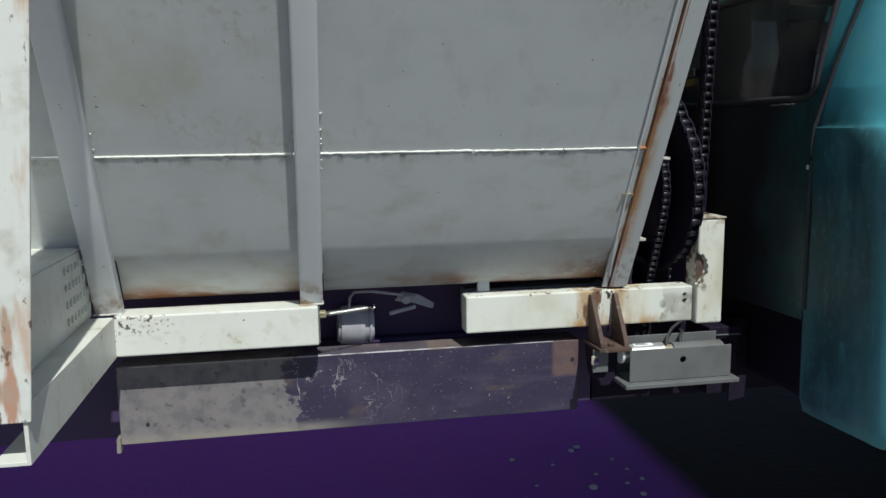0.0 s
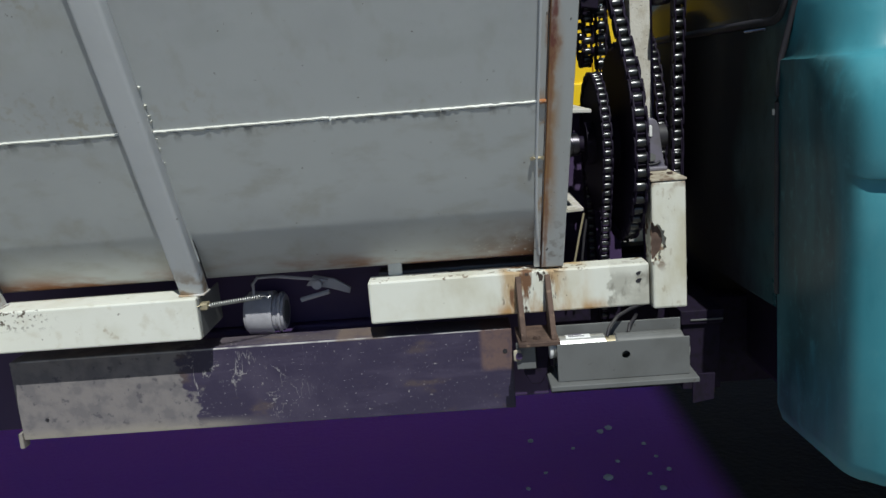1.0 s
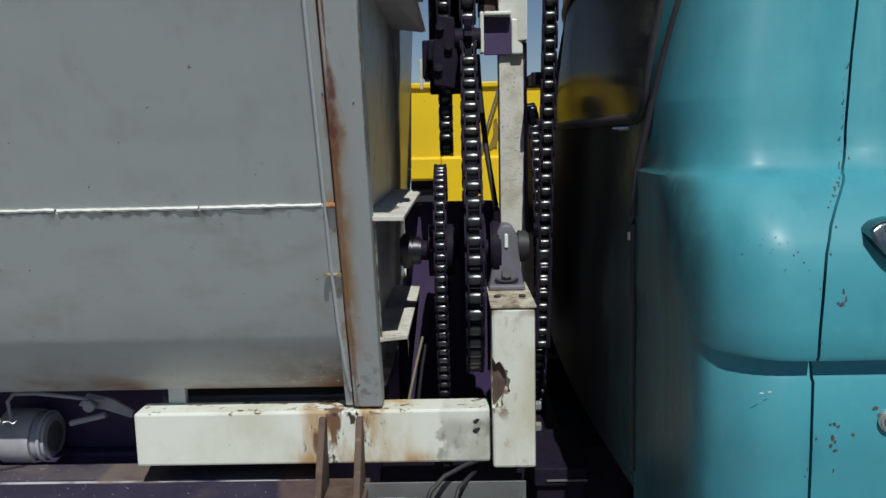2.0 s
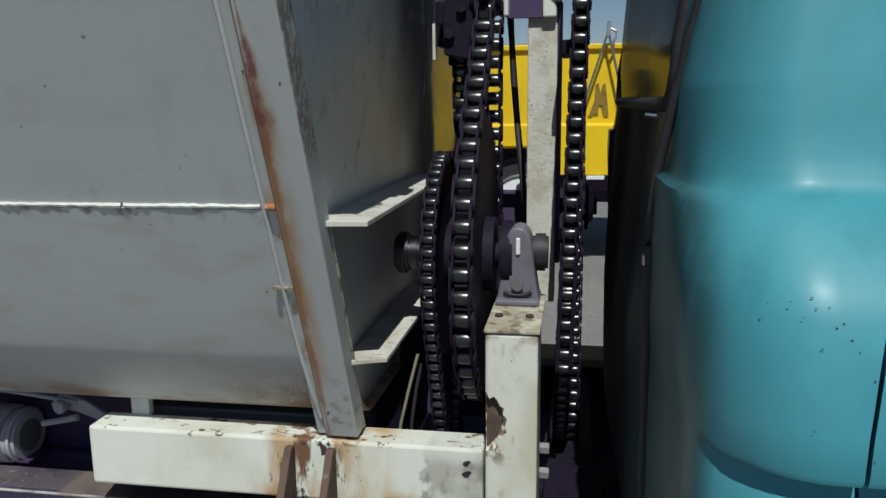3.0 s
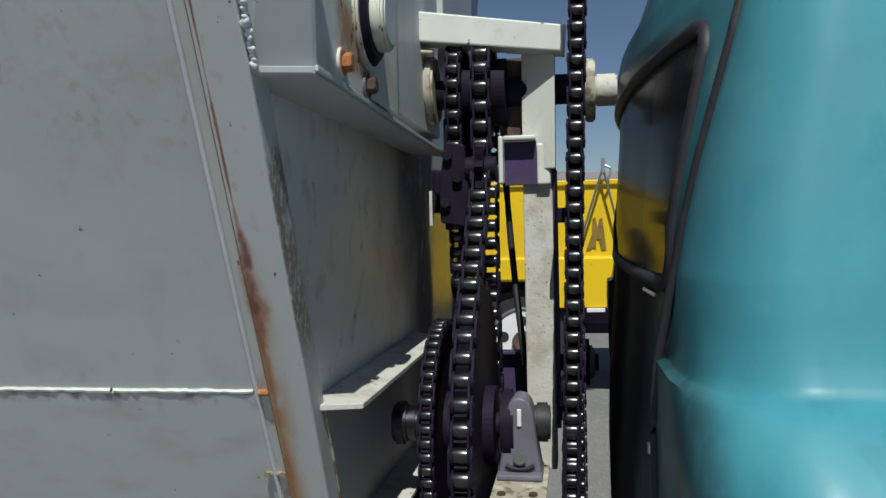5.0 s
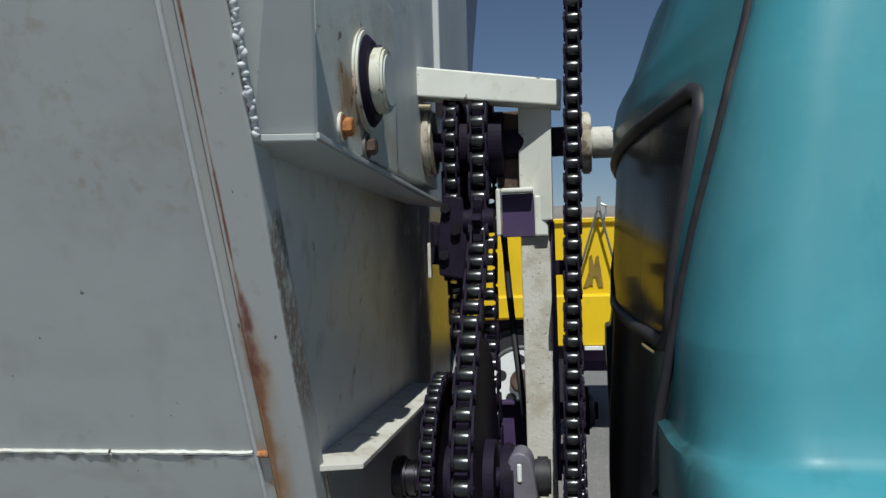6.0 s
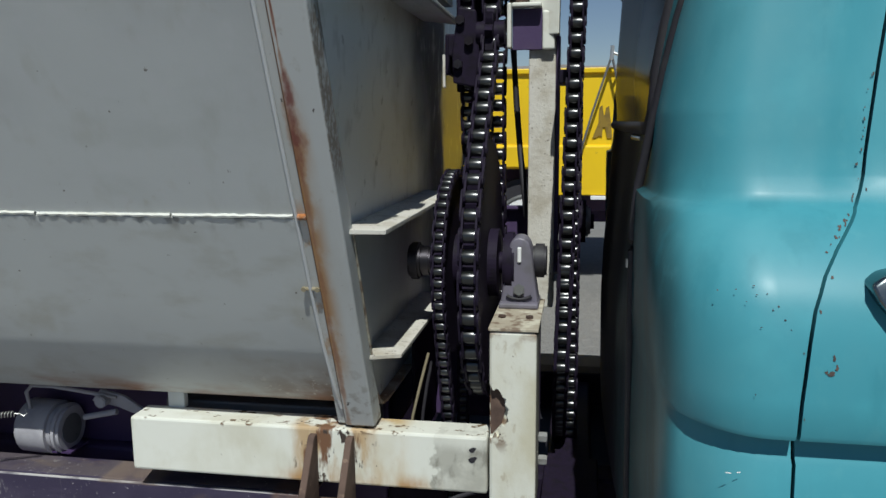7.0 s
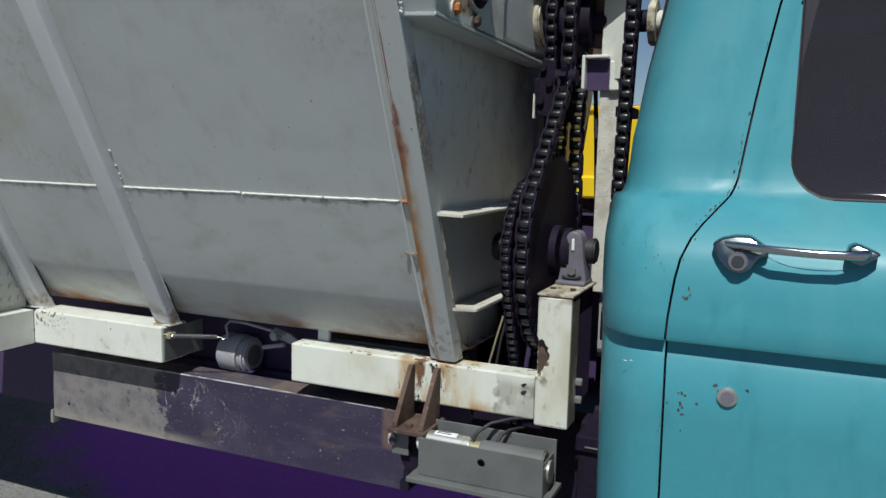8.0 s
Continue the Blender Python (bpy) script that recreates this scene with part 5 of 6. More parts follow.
for x in (1.135, 1.18):
    part("bolt", hexbolt((x, 1.80, 1.1245), (0, 0, 1), 0.007, 0.004), rusty_steel, stand)
part("side_bolt", hexbolt((1.1975, 1.79, 0.925), (1, 0, 0), 0.009, 0.014), aluminium, stand, "bright bolt")
part("side_bolt", hexbolt((1.1975, 1.79, 0.885), (1, 0, 0), 0.009, 0.014), aluminium, stand, "bright bolt")


# violet-black sheets added to close the gap behind the chains
case = thing("chain_backing", (1.05, 2.22, 0.8), "violet-black sheets closing the gap behind the chains", "case")
part("back_sheet", box(0.945, 1.150, 2.215, 2.221, 0.79, 1.265, 0.001), black_steel, case)
part("side_sheet", box(0.938, 0.944, 2.0, 2.221, 0.79, 1.070, 0.001), grease_steel, case)
part("fold", box(0.945, 1.150, 2.195, 2.2145, 1.259, 1.265, 0.001), black_steel, case)

# hose pair behind the beam
hose = thing("grease_hose", (0.99, 1.8, 0.94), "thin pale grease lines rising behind the beam", "hose")
part("line", sweep([(0.962, 1.86, 0.875), (0.968, 1.865, 0.92), (0.982, 1.87, 0.98), (0.996, 1.875, 1.035)], 0.0028), brass_nut, hose, smooth=60)
part("line", sweep([(0.982, 1.86, 0.875), (0.987, 1.866, 0.93), (0.994, 1.87, 0.98), (1.002, 1.875, 1.02)], 0.0032), black_rubber, hose, smooth=60)

# cab mount under the cab's back
mount = thing("cab_mount", (1.26, 1.85, 0.78), "dark steel cab mount box beside the actuator", "bracket")
part("body", box(1.20, 1.30, 1.80, 2.0, 0.765, 0.80, 0.003), grease_steel, mount)
part("worn_edge", box(1.222, 1.298, 1.7965, 1.7995, 0.775, 0.779, 0.001), machine_grey, mount, "bright worn edge")
part("side", box(1.205, 1.295, 1.81, 1.99, 0.60, 0.765, 0.003), grease_steel, mount)
part("hanger", prism([(1.187, 1.66, 0.70), (1.235, 1.66, 0.70), (1.232, 1.66, 0.64), (1.185, 1.66, 0.632)], (0, 0.006, 0), 0.001), grease_steel, mount)

# ---- the cab ----
cab = thing("truck_cab", (1.9, 2.15, 0.5), "old turquoise truck cab with worn gloss paint", "truck")
YC = 2.16
# height: side y, back x at the corner seam
PROFILE = [(0.61, 1.30, 1.37), (0.625, 1.27, 1.345), (0.66, 1.257, 1.334), (0.868, 1.250, 1.331), (0.875, 1.250, 1.331), (0.90, 1.250, 1.330), (1.05, 1.248, 1.328), (1.138, 1.249, 1.328), (1.142, 1.253, 1.328),
           (1.162, 1.256, 1.328), (1.1645, 1.2395, 1.328), (1.170, 1.237, 1.3275), (1.20, 1.2395, 1.326), (1.225, 1.2425, 1.326), (1.25, 1.2465, 1.326), (1.278, 1.2550, 1.326), (1.292, 1.2625, 1.326), (1.306, 1.2720, 1.326), (1.326, 1.2895, 1.327), (1.340, 1.3045, 1.327), (1.350, 1.3155, 1.327), (1.357, 1.3260, 1.3275),
           (1.3605, 1.3355, 1.337), (1.3655, 1.3422, 1.339), (1.374, 1.3476, 1.341), (1.39, 1.3545, 1.343), (1.41, 1.3610, 1.345), (1.45, 1.3690, 1.347), (1.50, 1.3795, 1.355), (1.56, 1.391, 1.367), (1.64, 1.404, 1.387), (1.70, 1.414, 1.402), (1.76, 1.425, 1.419),
           (1.80, 1.433, 1.428), (1.84, 1.444, 1.44), (1.90, 1.465, 1.462), (1.95, 1.492, 1.48), (2.0, 1.54, 1.52), (2.04, 1.62, 1.58), (2.065, 1.76, 1.68)]


def prof(z):
    for (za, ya, xa), (zb, yb, xb) in zip(PROFILE, PROFILE[1:]):
        if z <= zb:
            f = (z - za) / (zb - za)
            return ya + (yb - ya) * f, xa + (xb - xa) * f
    return PROFILE[-1][1:]


GAP = [(0.5, 1.455), (0.935, 1.453), (1.136, 1.451), (1.166, 1.450), (1.201, 1.452), (1.249, 1.457), (1.278, 1.462), (1.306, 1.473), (1.326, 1.486), (1.346, 1.502), (1.364, 1.516), (1.378, 1.522), (1.39, 1.525), (1.429, 1.530), (1.496, 1.539), (1.549, 1.547), (1.64, 1.563), (1.76, 1.590), (1.84, 1.62), (1.9, 1.65), (2.1, 1.75)]


def gap_x(z):
    for (za, xa), (zb, xb) in zip(GAP, GAP[1:]):
        if z <= zb:
            return xa + (xb - xa) * (z - za) / (zb - za)
    return GAP[-1][1]


def seam_y(z):
    """The panel seam swings towards the side as it climbs."""
    return 1.57 - 0.07 * max(0.0, min(1.0, (z - 1.36) / 0.32))


def back_point(z, y):
    """The back wall between the corner seams, bulging a little to the rear."""
    xb = prof(z)[1]
    if 1.10 < z < 1.50:
        xb = prof(1.10)[1] + (prof(1.50)[1] - prof(1.10)[1]) * (z - 1.10) / 0.40
    f = max(-1.0, min(1.0, (y - YC) / (YC - seam_y(z))))
    bulge = 0.022 + 0.06 * max(0.0, min(1.0, (z - 1.45) / 0.3)) + (0.012 if 1.735 < z < 1.81 else 0.0)
    return (xb - bulge * (1 - f * f), y, z)


def blend(z, table):
    for (za, *va), (zb, *vb) in zip(table, table[1:]):
        if z <= zb:
            f = max(0.0, (z - za) / (zb - za))
            return [p + (q2 - p) * f for p, q2 in zip(va, vb)]
    return table[-1][1:]


# height: how far the rear flank slants in from the seam, and the two radii of the corner before it
CORNER = [(1.05, 0.013, 0.092, 0.140), (1.16, 0.011, 0.096, 0.145), (1.25, 0.006, 0.100, 0.148), (1.33, 0.001, 0.100, 0.150), (1.42, 0.0, 0.080, 0.150)]


def corner_start(z):
    """Where the flat side begins to turn."""
    off, rx, _ = blend(z, CORNER)
    return prof(z)[1] + off + rx


def corner(z, a, side=1):
    """Rear corner from the side (a=0), a quarter turn and then a flat flank, to the back seam (a=1)."""
    ys, xb = prof(z)
    if z < 1.17:
        f = max(0.0, min(1.0, (a - 0.32) / 0.30))
        ys += (1.233 + 0.10 * max(0.0, 0.75 - z) - ys) * f * f * (3 - 2 * f)
    sy = seam_y(z)
    off, rx, ry = blend(z, CORNER)
    ry = max(min(ry, sy - ys - 0.012), 0.03)
    if a > 0.75:
        f = (a - 0.75) / 0.25
        y0 = ys + ry
        x, y = xb + off * (1 - f), y0 + (max(sy, y0 + 0.004) - y0) * f
    else:
        t = a / 0.75 * math.pi / 2
        e = 2 / 2.1
        x = xb + off + rx - rx * (math.sin(t) ** e)
        y = ys + ry - ry * (math.cos(t) ** e)
    return (x, y if side > 0 else 2 * YC - y, z)


WZ0, WZ1, WY0, WR = 1.432, 1.72, 1.588, 0.042
DZ0, DZ1, DX0, DX1, DR = 1.363, 1.80, 1.593, 2.32, 0.058


def inset(z, z0, z1, r):
    if z < z0 + r:
        d = r - (z - z0)
    elif z > z1 - r:
        d = r - (z1 - z)
    else:
        return 0.0
    return r - math.sqrt(max(0.0, r * r - min(d, r) ** 2))


zs = sorted({round(p[0], 4) for p in PROFILE} | {WZ0, WZ1, DZ0, DZ1} | {WZ0 + WR * k / 5 for k in range(6)} | {WZ1 - WR * k / 5 for k in range(6)} | {DZ0 + DR * k / 5 for k in range(6)} | {DZ1 - DR * k / 5 for k in range(6)})
zs = [z for i, z in enumerate(zs) if i == 0 or z - zs[i - 1] > 0.0012]


def near_z(v):
    return min(zs, key=lambda z: abs(z - v))


WZ0, WZ1, DZ0, DZ1 = near_z(WZ0), near_z(WZ1), near_z(DZ0), near_z(DZ1)
SEAM = [(0.5, 1.335), (0.87, 1.3305), (1.10, 1.328), (1.30, 1.3265), (1.36, 1.331), (1.45, 1.346)]


def seam_x(z):
    """The seam runs straight past the folds of the side."""
    for (za, xa), (zb, xb) in zip(SEAM, SEAM[1:]):
        if z <= zb:
            return xa + (xb - xa) * (z - za) / (zb - za)
    return prof(z)[1]


def window_y(z):
    return WY0 + 0.012 + 0.4 * (seam_y(z) - 1.57)


def press(z):
    """Depth of the shallow pressed frame beside the door gap, above the belt only."""
    f = max(0.0, min(1.0, (z - 1.372) / 0.014))
    return 0.0018 * f * f * (3 - 2 * f)


# rear quarter: from the door gap to the corner seam
quarter = []
for z in zs:
    ys, xb = prof(z)
    gx, sx = gap_x(z) - 0.0017, min(corner_start(z), gap_x(z) - 0.008)
    e, d = min(0.030, (gx - sx) * 0.6), press(z)
    row = [(gx, ys + 0.007, z), (gx, ys + d, z), (gx - e + 0.004, ys + d, z), (gx - e, ys, z)] + [(gx - e + (sx - gx + e) * k / 4, ys, z) for k in range(1, 4)]
    row += [corner(z, k / 16) for k in range(17)]
    row += [(row[-1][0] + 0.012, row[-1][1] + 0.0005, z)]
    quarter.append(row)
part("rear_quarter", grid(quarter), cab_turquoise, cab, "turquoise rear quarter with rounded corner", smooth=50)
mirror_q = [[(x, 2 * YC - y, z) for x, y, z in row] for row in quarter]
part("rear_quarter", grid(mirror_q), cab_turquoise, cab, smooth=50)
# back wall with the rear window opening
back = []
for z in zs:
    inn = inset(z, WZ0, WZ1, WR) if WZ0 <= z <= WZ1 else WR
    y0 = window_y(z) + inn
    y1, e0 = 2 * YC - y0, seam_y(z) + 0.004
    cols = [e0 + (y0 - e0) * k / 3 for k in range(4)] + [y0 + (y1 - y0) * k / 10 for k in range(1, 11)] + [y1 + (2 * YC - e0 - y1) * k / 3 for k in range(1, 4)]
    back.append([back_point(z, y) for y in cols])
open_rear = lambda i, j: zs[i] < 0.867 or WZ0 - 1e-6 <= zs[i] and zs[i + 1] <= WZ1 + 1e-6 and 3 <= j < 13
part("back_wall", grid(back, skip=open_rear), shaded_grimy_turquoise, cab, "turquoise back wall, grimy, its shade in the colour", smooth=50)
# seam strip between quarter and back wall
part("corner_seam", grid([[(seam_x(z) + 0.004, seam_y(z) + d, z) for d in (-0.004, 0.008)] for z in zs if z > 0.64]), black_rubber, cab, "dark panel seam")
part("corner_gutter", sweep([(seam_x(z) - 0.001, seam_y(z) - 0.004, z) for z in zs if z > 0.88], 0.006, 10), black_rubber, cab, "black rubber strip along the seam", smooth=60)
bm = bmesh.new()
rod((1.322, 1.571, 1.255), (1.322, 1.571, 1.266), 0.005, 8, bm=bm)
part("seam_clip", bm, aluminium, cab, "small bright clip")
# rear glass and its rubber
glass_rows, ring = [], []
zw = [z for z in zs if WZ0 - 1e-6 <= z <= WZ1 + 1e-6]
for z in zw:
    y0 = window_y(z) + inset(z, WZ0, WZ1, WR) - 0.003
    glass_rows.append([tuple(Vector(back_point(z, y0 + (2 * YC - 2 * y0) * k / 10)) + Vector((0.004, 0, 0))) for k in range(11)])
rear_win = part("rear_window", outward(grid(glass_rows), (-1, 0, 0)), rear_glass, cab, "dusty rear window", smooth=60)
rear_win.visible_shadow = False
loop_pts = [back_point(z, window_y(z) + inset(z, WZ0, WZ1, WR)) for z in zw]
top_y = window_y(WZ1) + WR
loop_pts += [back_point(WZ1, top_y + (2 * YC - 2 * top_y) * k / 10) for k in range(1, 10)]
loop_pts += [back_point(z, 2 * YC - window_y(z) - inset(z, WZ0, WZ1, WR)) for z in zw[::-1]]
low_y = window_y(WZ0) + WR
loop_pts += [back_point(WZ0, 2 * YC - low_y - (2 * YC - 2 * low_y) * k / 10) for k in range(1, 10)]
part("window_rubber", sweep(loop_pts + [loop_pts[0]], 0.009, 8), black_rubber, rear_win, "black rubber gasket", smooth=60)
part("window_trim", sweep([tuple(Vector(back_point(WZ0 - 0.014, 1.66 + 0.05 * k)) + Vector((-0.004, 0, 0))) for k in range(3)], 0.003, 6), chrome, rear_win)


# doors
def door_rows(flip):
    rows = []
    for z in zs:
        if z > 1.9:
            break
        ys, xb = prof(z)
        gx = gap_x(z) + 0.0017
        wx = DX0 + (inset(z, DZ0, DZ1, DR) if DZ0 <= z <= DZ1 else DR)
        we = DX1 - (inset(z, DZ0, DZ1, DR) if DZ0 <= z <= DZ1 else DR)
        row = [(gx, ys + 0.012, z), (gx, ys + press(z), z), (gx + 0.022, ys + press(z), z), (gx + 0.026, ys, z)] + [(gx + 0.026 + (wx - gx - 0.026) * k / 2, ys, z) for k in range(1, 3)] + [(wx + (we - wx) * k / 8, ys, z) for k in range(1, 9)] + [(2.42, ys, z)]
        rows.append([(x, 2 * YC - y if flip else y, zz) for x, y, zz in row])
    return rows


for flip in (False, True):
    rows = door_rows(flip)
    skip_d = lambda i, j: DZ0 - 1e-6 <= zs[i] and zs[i + 1] <= DZ1 + 1e-6 and 5 <= j < 13
    bm = grid(rows, skip=skip_d)
    door = part("door", bm, cab_turquoise, cab, "turquoise door with chipped paint along its gap", smooth=50)
    zd = [z for z in zs if DZ0 - 1e-6 <= z <= DZ1 + 1e-6]
    off = 0.012
    pane = [[(DX0 - 0.01 + (DX1 - DX0 + 0.02) * k / 6, (2 * YC - prof(z)[0] - off) if flip else prof(z)[0] + off, z) for k in range(7)] for z in zd]
    g = part("door_glass", outward(grid(pane), (0, 1 if flip else -1, 0)), window_glass, door, "door window glass", smooth=60)
    g.visible_shadow = False
    rim = [(DX0 + inset(z, DZ0, DZ1, DR), z) for z in zd] + [(DX1 - inset(z, DZ0, DZ1, DR), z) for z in zd[::-1]]
    rim.append(rim[0])
    part("window_seal", sweep([(x, (2 * YC - prof(z)[0] - 0.008) if flip else prof(z)[0] + 0.008, z) for x, z in rim], 0.004, 6), black_rubber, door, smooth=60)
    if not flip:
        near_door = door
# dark jamb behind the gap, sill and interior
jamb = [[(gap_x(z) - 0.05, prof(z)[0] + 0.03, z), (gap_x(z) + 0.05, prof(z)[0] + 0.03, z)] for z in zs if z < 1.95]
part("door_jamb", grid(jamb), black_rubber, cab)
part("cab_floor", box(1.40, 2.5, 1.32, 3.0, 0.62, 0.90, 0.02), grease_steel, cab, "black underside of the cab")
# unseen bonnet, added to keep sun off the ground behind the cab
part("bonnet", box(2.47, 4.0, 1.36, 2.96, 0.90, 1.30, 0.09, 3), cab_turquoise, cab, "turquoise bonnet out of view, added to block sun", smooth=50)
part("front_wall", box(2.42, 2.46, 1.30, 3.02, 0.5, 1.37), cab_turquoise, cab)
part("windscreen_post", prism([(2.42, 1.30, 1.37), (2.46, 1.30, 1.37), (2.30, 1.40, 1.9), (2.26, 1.40, 1.9)], (0, 0.05, 0)), cab_turquoise, cab)
part("windscreen_post", prism([(2.42, 3.02, 1.37), (2.46, 3.02, 1.37), (2.30, 2.92, 1.9), (2.26, 2.92, 1.9)], (0, -0.05, 0)), cab_turquoise, cab)
roof_rows = []
for z in [zz for zz in zs if zz >= 1.895]:
    ys, xb = prof(z)
    roof_rows.append([(2.42 - (z - 1.9) * 1.2, ys, z), (gap_x(z), ys, z)])
part("roof_side", grid(roof_rows), cab_turquoise, cab)
part("roof_side", grid([[(x, 2 * YC - y, z) for x, y, z in r] for r in roof_rows]), cab_turquoise, cab)
part("roof_panel", box(1.66, 2.2, 1.72, 2 * YC - 1.72, 2.05, 2.066, 0.004), cab_turquoise, cab, "turquoise roof panel")
screen = [[(2.455 - (z - 1.37) * 0.30, y, z) for y in (1.33, 2.16, 2.99)] for z in (1.371, 1.62, 1.87)]
part("windscreen", outward(grid(screen), (1, 0, 0)), window_glass, cab, "windscreen glass").visible_shadow = False
part("headliner", box(1.5, 2.3, 1.45, 2.87, 1.86, 1.875), black_rubber, cab)
cloth = [(1.44, 1.28), (1.90, 1.28), (1.95, 1.40), (1.90, 1.46), (1.935, 1.52), (1.93, 1.60), (1.97, 1.68), (1.96, 1.86), (1.44, 1.86)]
part("window_blind", prism([(x, 2.90, z) for x, z in cloth], (0, 0.004, 0)), violet_cloth, cab, "ragged violet-grey cloth blind")
# second cloth, made up to keep the view through the cab dark
added_drape = [(2.09, 1.28), (2.40, 1.28), (2.40, 1.86), (2.07, 1.86), (2.10, 1.66), (2.07, 1.5)]
part("window_blind", prism([(x, 2.90, z) for x, z in added_drape], (0, 0.004, 0)), violet_cloth, cab, "ragged violet-grey cloth blind")
part("bench_seat", box(1.44, 1.62, 1.42, 2.9, 0.95, 1.40, 0.05, 3), violet_cloth, cab, "violet-grey bench seat back", smooth=50)

# door handle on the sloping shoulder: pointed escutcheon, bar, key lock, dished cup
dish = []
for k in range(17):
    c = math.cos(math.pi * k / 16)
    z, w = 1.298 + 0.0215 * c, 0.0636 * math.sqrt(max(0.0, 1 - c * c)) + 0.0005
    dish.append([(1.6322 + w * f, prof(z)[0] - 0.0012, z) for f in (-1, -0.5, 0, 0.5, 1)])
part("handle_dish", outward(grid(dish), (0, -1, 0)), cab_turquoise, near_door, "shallow turquoise finger cup", smooth=60)
plate_h = [(1.503, 1.303), (1.514, 1.311), (1.5316, 1.315), (1.551, 1.315), (1.5624, 1.308), (1.5747, 1.300), (1.5747, 1.291), (1.5624, 1.287), (1.555, 1.273), (1.543, 1.266), (1.5306, 1.267), (1.519, 1.276), (1.509, 1.289)]
handle = part("door_handle", prism([(x, 1.2345 + 0.36 * (z - 1.266), z) for x, z in plate_h], (0, 0.036, 0), 0.004, seg=4), worn_chrome, near_door, "chrome pull handle with key lock", smooth=40)
bar = bmesh.new()
stations = [(1.519, 1.2505, 1.3035, 0.0046), (1.547, 1.2370, 1.3030, 0.0053), (1.581, 1.2275, 1.3015, 0.0056), (1.626, 1.2265, 1.300, 0.0056), (1.662, 1.2285, 1.300, 0.0060), (1.6845, 1.2350, 1.301, 0.0070), (1.698, 1.2500, 1.3025, 0.0045)]
rings = [[bar.verts.new((x, y + 0.8 * h * math.cos(2 * math.pi * k / 14), z + h * math.sin(2 * math.pi * k / 14))) for k in range(14)] for x, y, z, h in stations]
for ra, rb2 in zip(rings, rings[1:]):
    for k in range(14):
        bar.faces.new((ra[k], ra[(k + 1) % 14], rb2[(k + 1) % 14], rb2[k]))
bar.faces.new(rings[0])
bar.faces.new(rings[-1])
bmesh.ops.recalc_face_normals(bar, faces=bar.faces[:])
part("pull_bar", bar, chrome, handle, "chrome bar", smooth=60)
part("bar_foot", prism([(x, 1.2365 + 0.36 * (z - 1.290), z) for x, z in [(1.665, 1.299), (1.669, 1.311), (1.678, 1.314), (1.693, 1.308), (1.705, 1.303), (1.695, 1.294), (1.6835, 1.287), (1.670, 1.291)]], (0, 0.036, 0), 0.003, seg=3), worn_chrome, handle, "rounded chrome foot of the bar", smooth=40)
part("key_lock", rod((1.538, 1.2325, 1.283), (1.538, 1.2545, 1.283), 0.0125, 28, bevel=0.002), chrome, handle, "round key lock", smooth=40)
part("lock_face", rod((1.538, 1.2313, 1.283), (1.538, 1.2325, 1.283), 0.0106, 24), dark_grey_paint, handle)
part("lock_core", rod((1.538, 1.2303, 1.283), (1.538, 1.2313, 1.283), 0.0080, 24), worn_chrome, handle)
# lower lock and its scars
part("lower_lock", rod((1.536, 1.243, 1.094), (1.536, 1.252, 1.094), 0.0135, 28, bevel=0.002), aluminium, near_door, "round lower lock with a worn rim", smooth=40)
part("lower_lock_face", rod((1.536, 1.2415, 1.094), (1.536, 1.243, 1.094), 0.0085, 24), dark_grey_paint, near_door)

# chips and scars in the turquoise paint
rnd = random.Random(21)


def scar(points, material, owner, label=""):
    """Small ragged patches lying on the side of the cab: (x, z, half width, half height)."""
    for x, z, w, h in points:
        bm = bmesh.new()
        ring_a = []
        for k in range(9):
            a = 2 * math.pi * k / 9
            f = rnd.uniform(0.3, 1.05)
            px, pz = x + w * f * math.cos(a), z + h * f * math.sin(a)
            ring_a.append(bm.verts.new((px, prof(pz)[0] - 0.0007, pz)))
        f = bm.faces.new(ring_a)
        f.normal_update()
        if f.normal.y > 0:
            f.normal_flip()
        part("chipped_paint", bm, material, owner, label)


rust_chip = [(1.475, 1.226, 0.0045, 0.003), (1.4795, 1.231, 0.0025, 0.005), (1.4765, 1.239, 0.0015, 0.004), (1.471, 1.227, 0.002, 0.0025), (1.476, 1.091, 0.003, 0.0025), (1.480, 1.088, 0.0025, 0.002), (1.4715, 1.090, 0.002, 0.002),
             (1.4745, 1.075, 0.0025, 0.005), (1.478, 1.070, 0.003, 0.003), (1.473, 1.066, 0.002, 0.003), (1.4775, 1.060, 0.004, 0.002), (1.477, 1.036, 0.001, 0.004), (1.497, 1.078, 0.003, 0.002)]
scar(rust_chip, chip_brown, near_door, "rust-red chips in the paint")
edge_chip = []
for k in range(16):
    z = rnd.choice((rnd.uniform(1.30, 1.385), rnd.uniform(1.36, 1.60), rnd.uniform(1.15, 1.3), rnd.uniform(0.95, 1.15)))
    edge_chip.append((gap_x(z) + rnd.choice((-1, -1, 1)) * rnd.uniform(0.003, 0.006), z, rnd.uniform(0.0006, 0.0015), rnd.uniform(0.001, 0.003)))
for k in range(9):
    z = 1.372 + 0.014 * k + rnd.uniform(-0.003, 0.003)
    edge_chip.append((gap_x(z) - rnd.uniform(0.0035, 0.0075), z, rnd.uniform(0.0006, 0.0017), rnd.uniform(0.001, 0.003)))
for k in range(6):
    z = 1.325 + 0.006 * k
    edge_chip.append((gap_x(z) - rnd.uniform(0.004, 0.008), z, rnd.uniform(0.0008, 0.0016), rnd.uniform(0.0008, 0.0018)))
edge_chip += [(1.499, 1.351, 0.003, 0.002), (1.493, 1.345, 0.002, 0.003), (1.488, 1.337, 0.002, 0.002)]
scar(edge_chip, chip_brown, cab, "chips along the door gap")
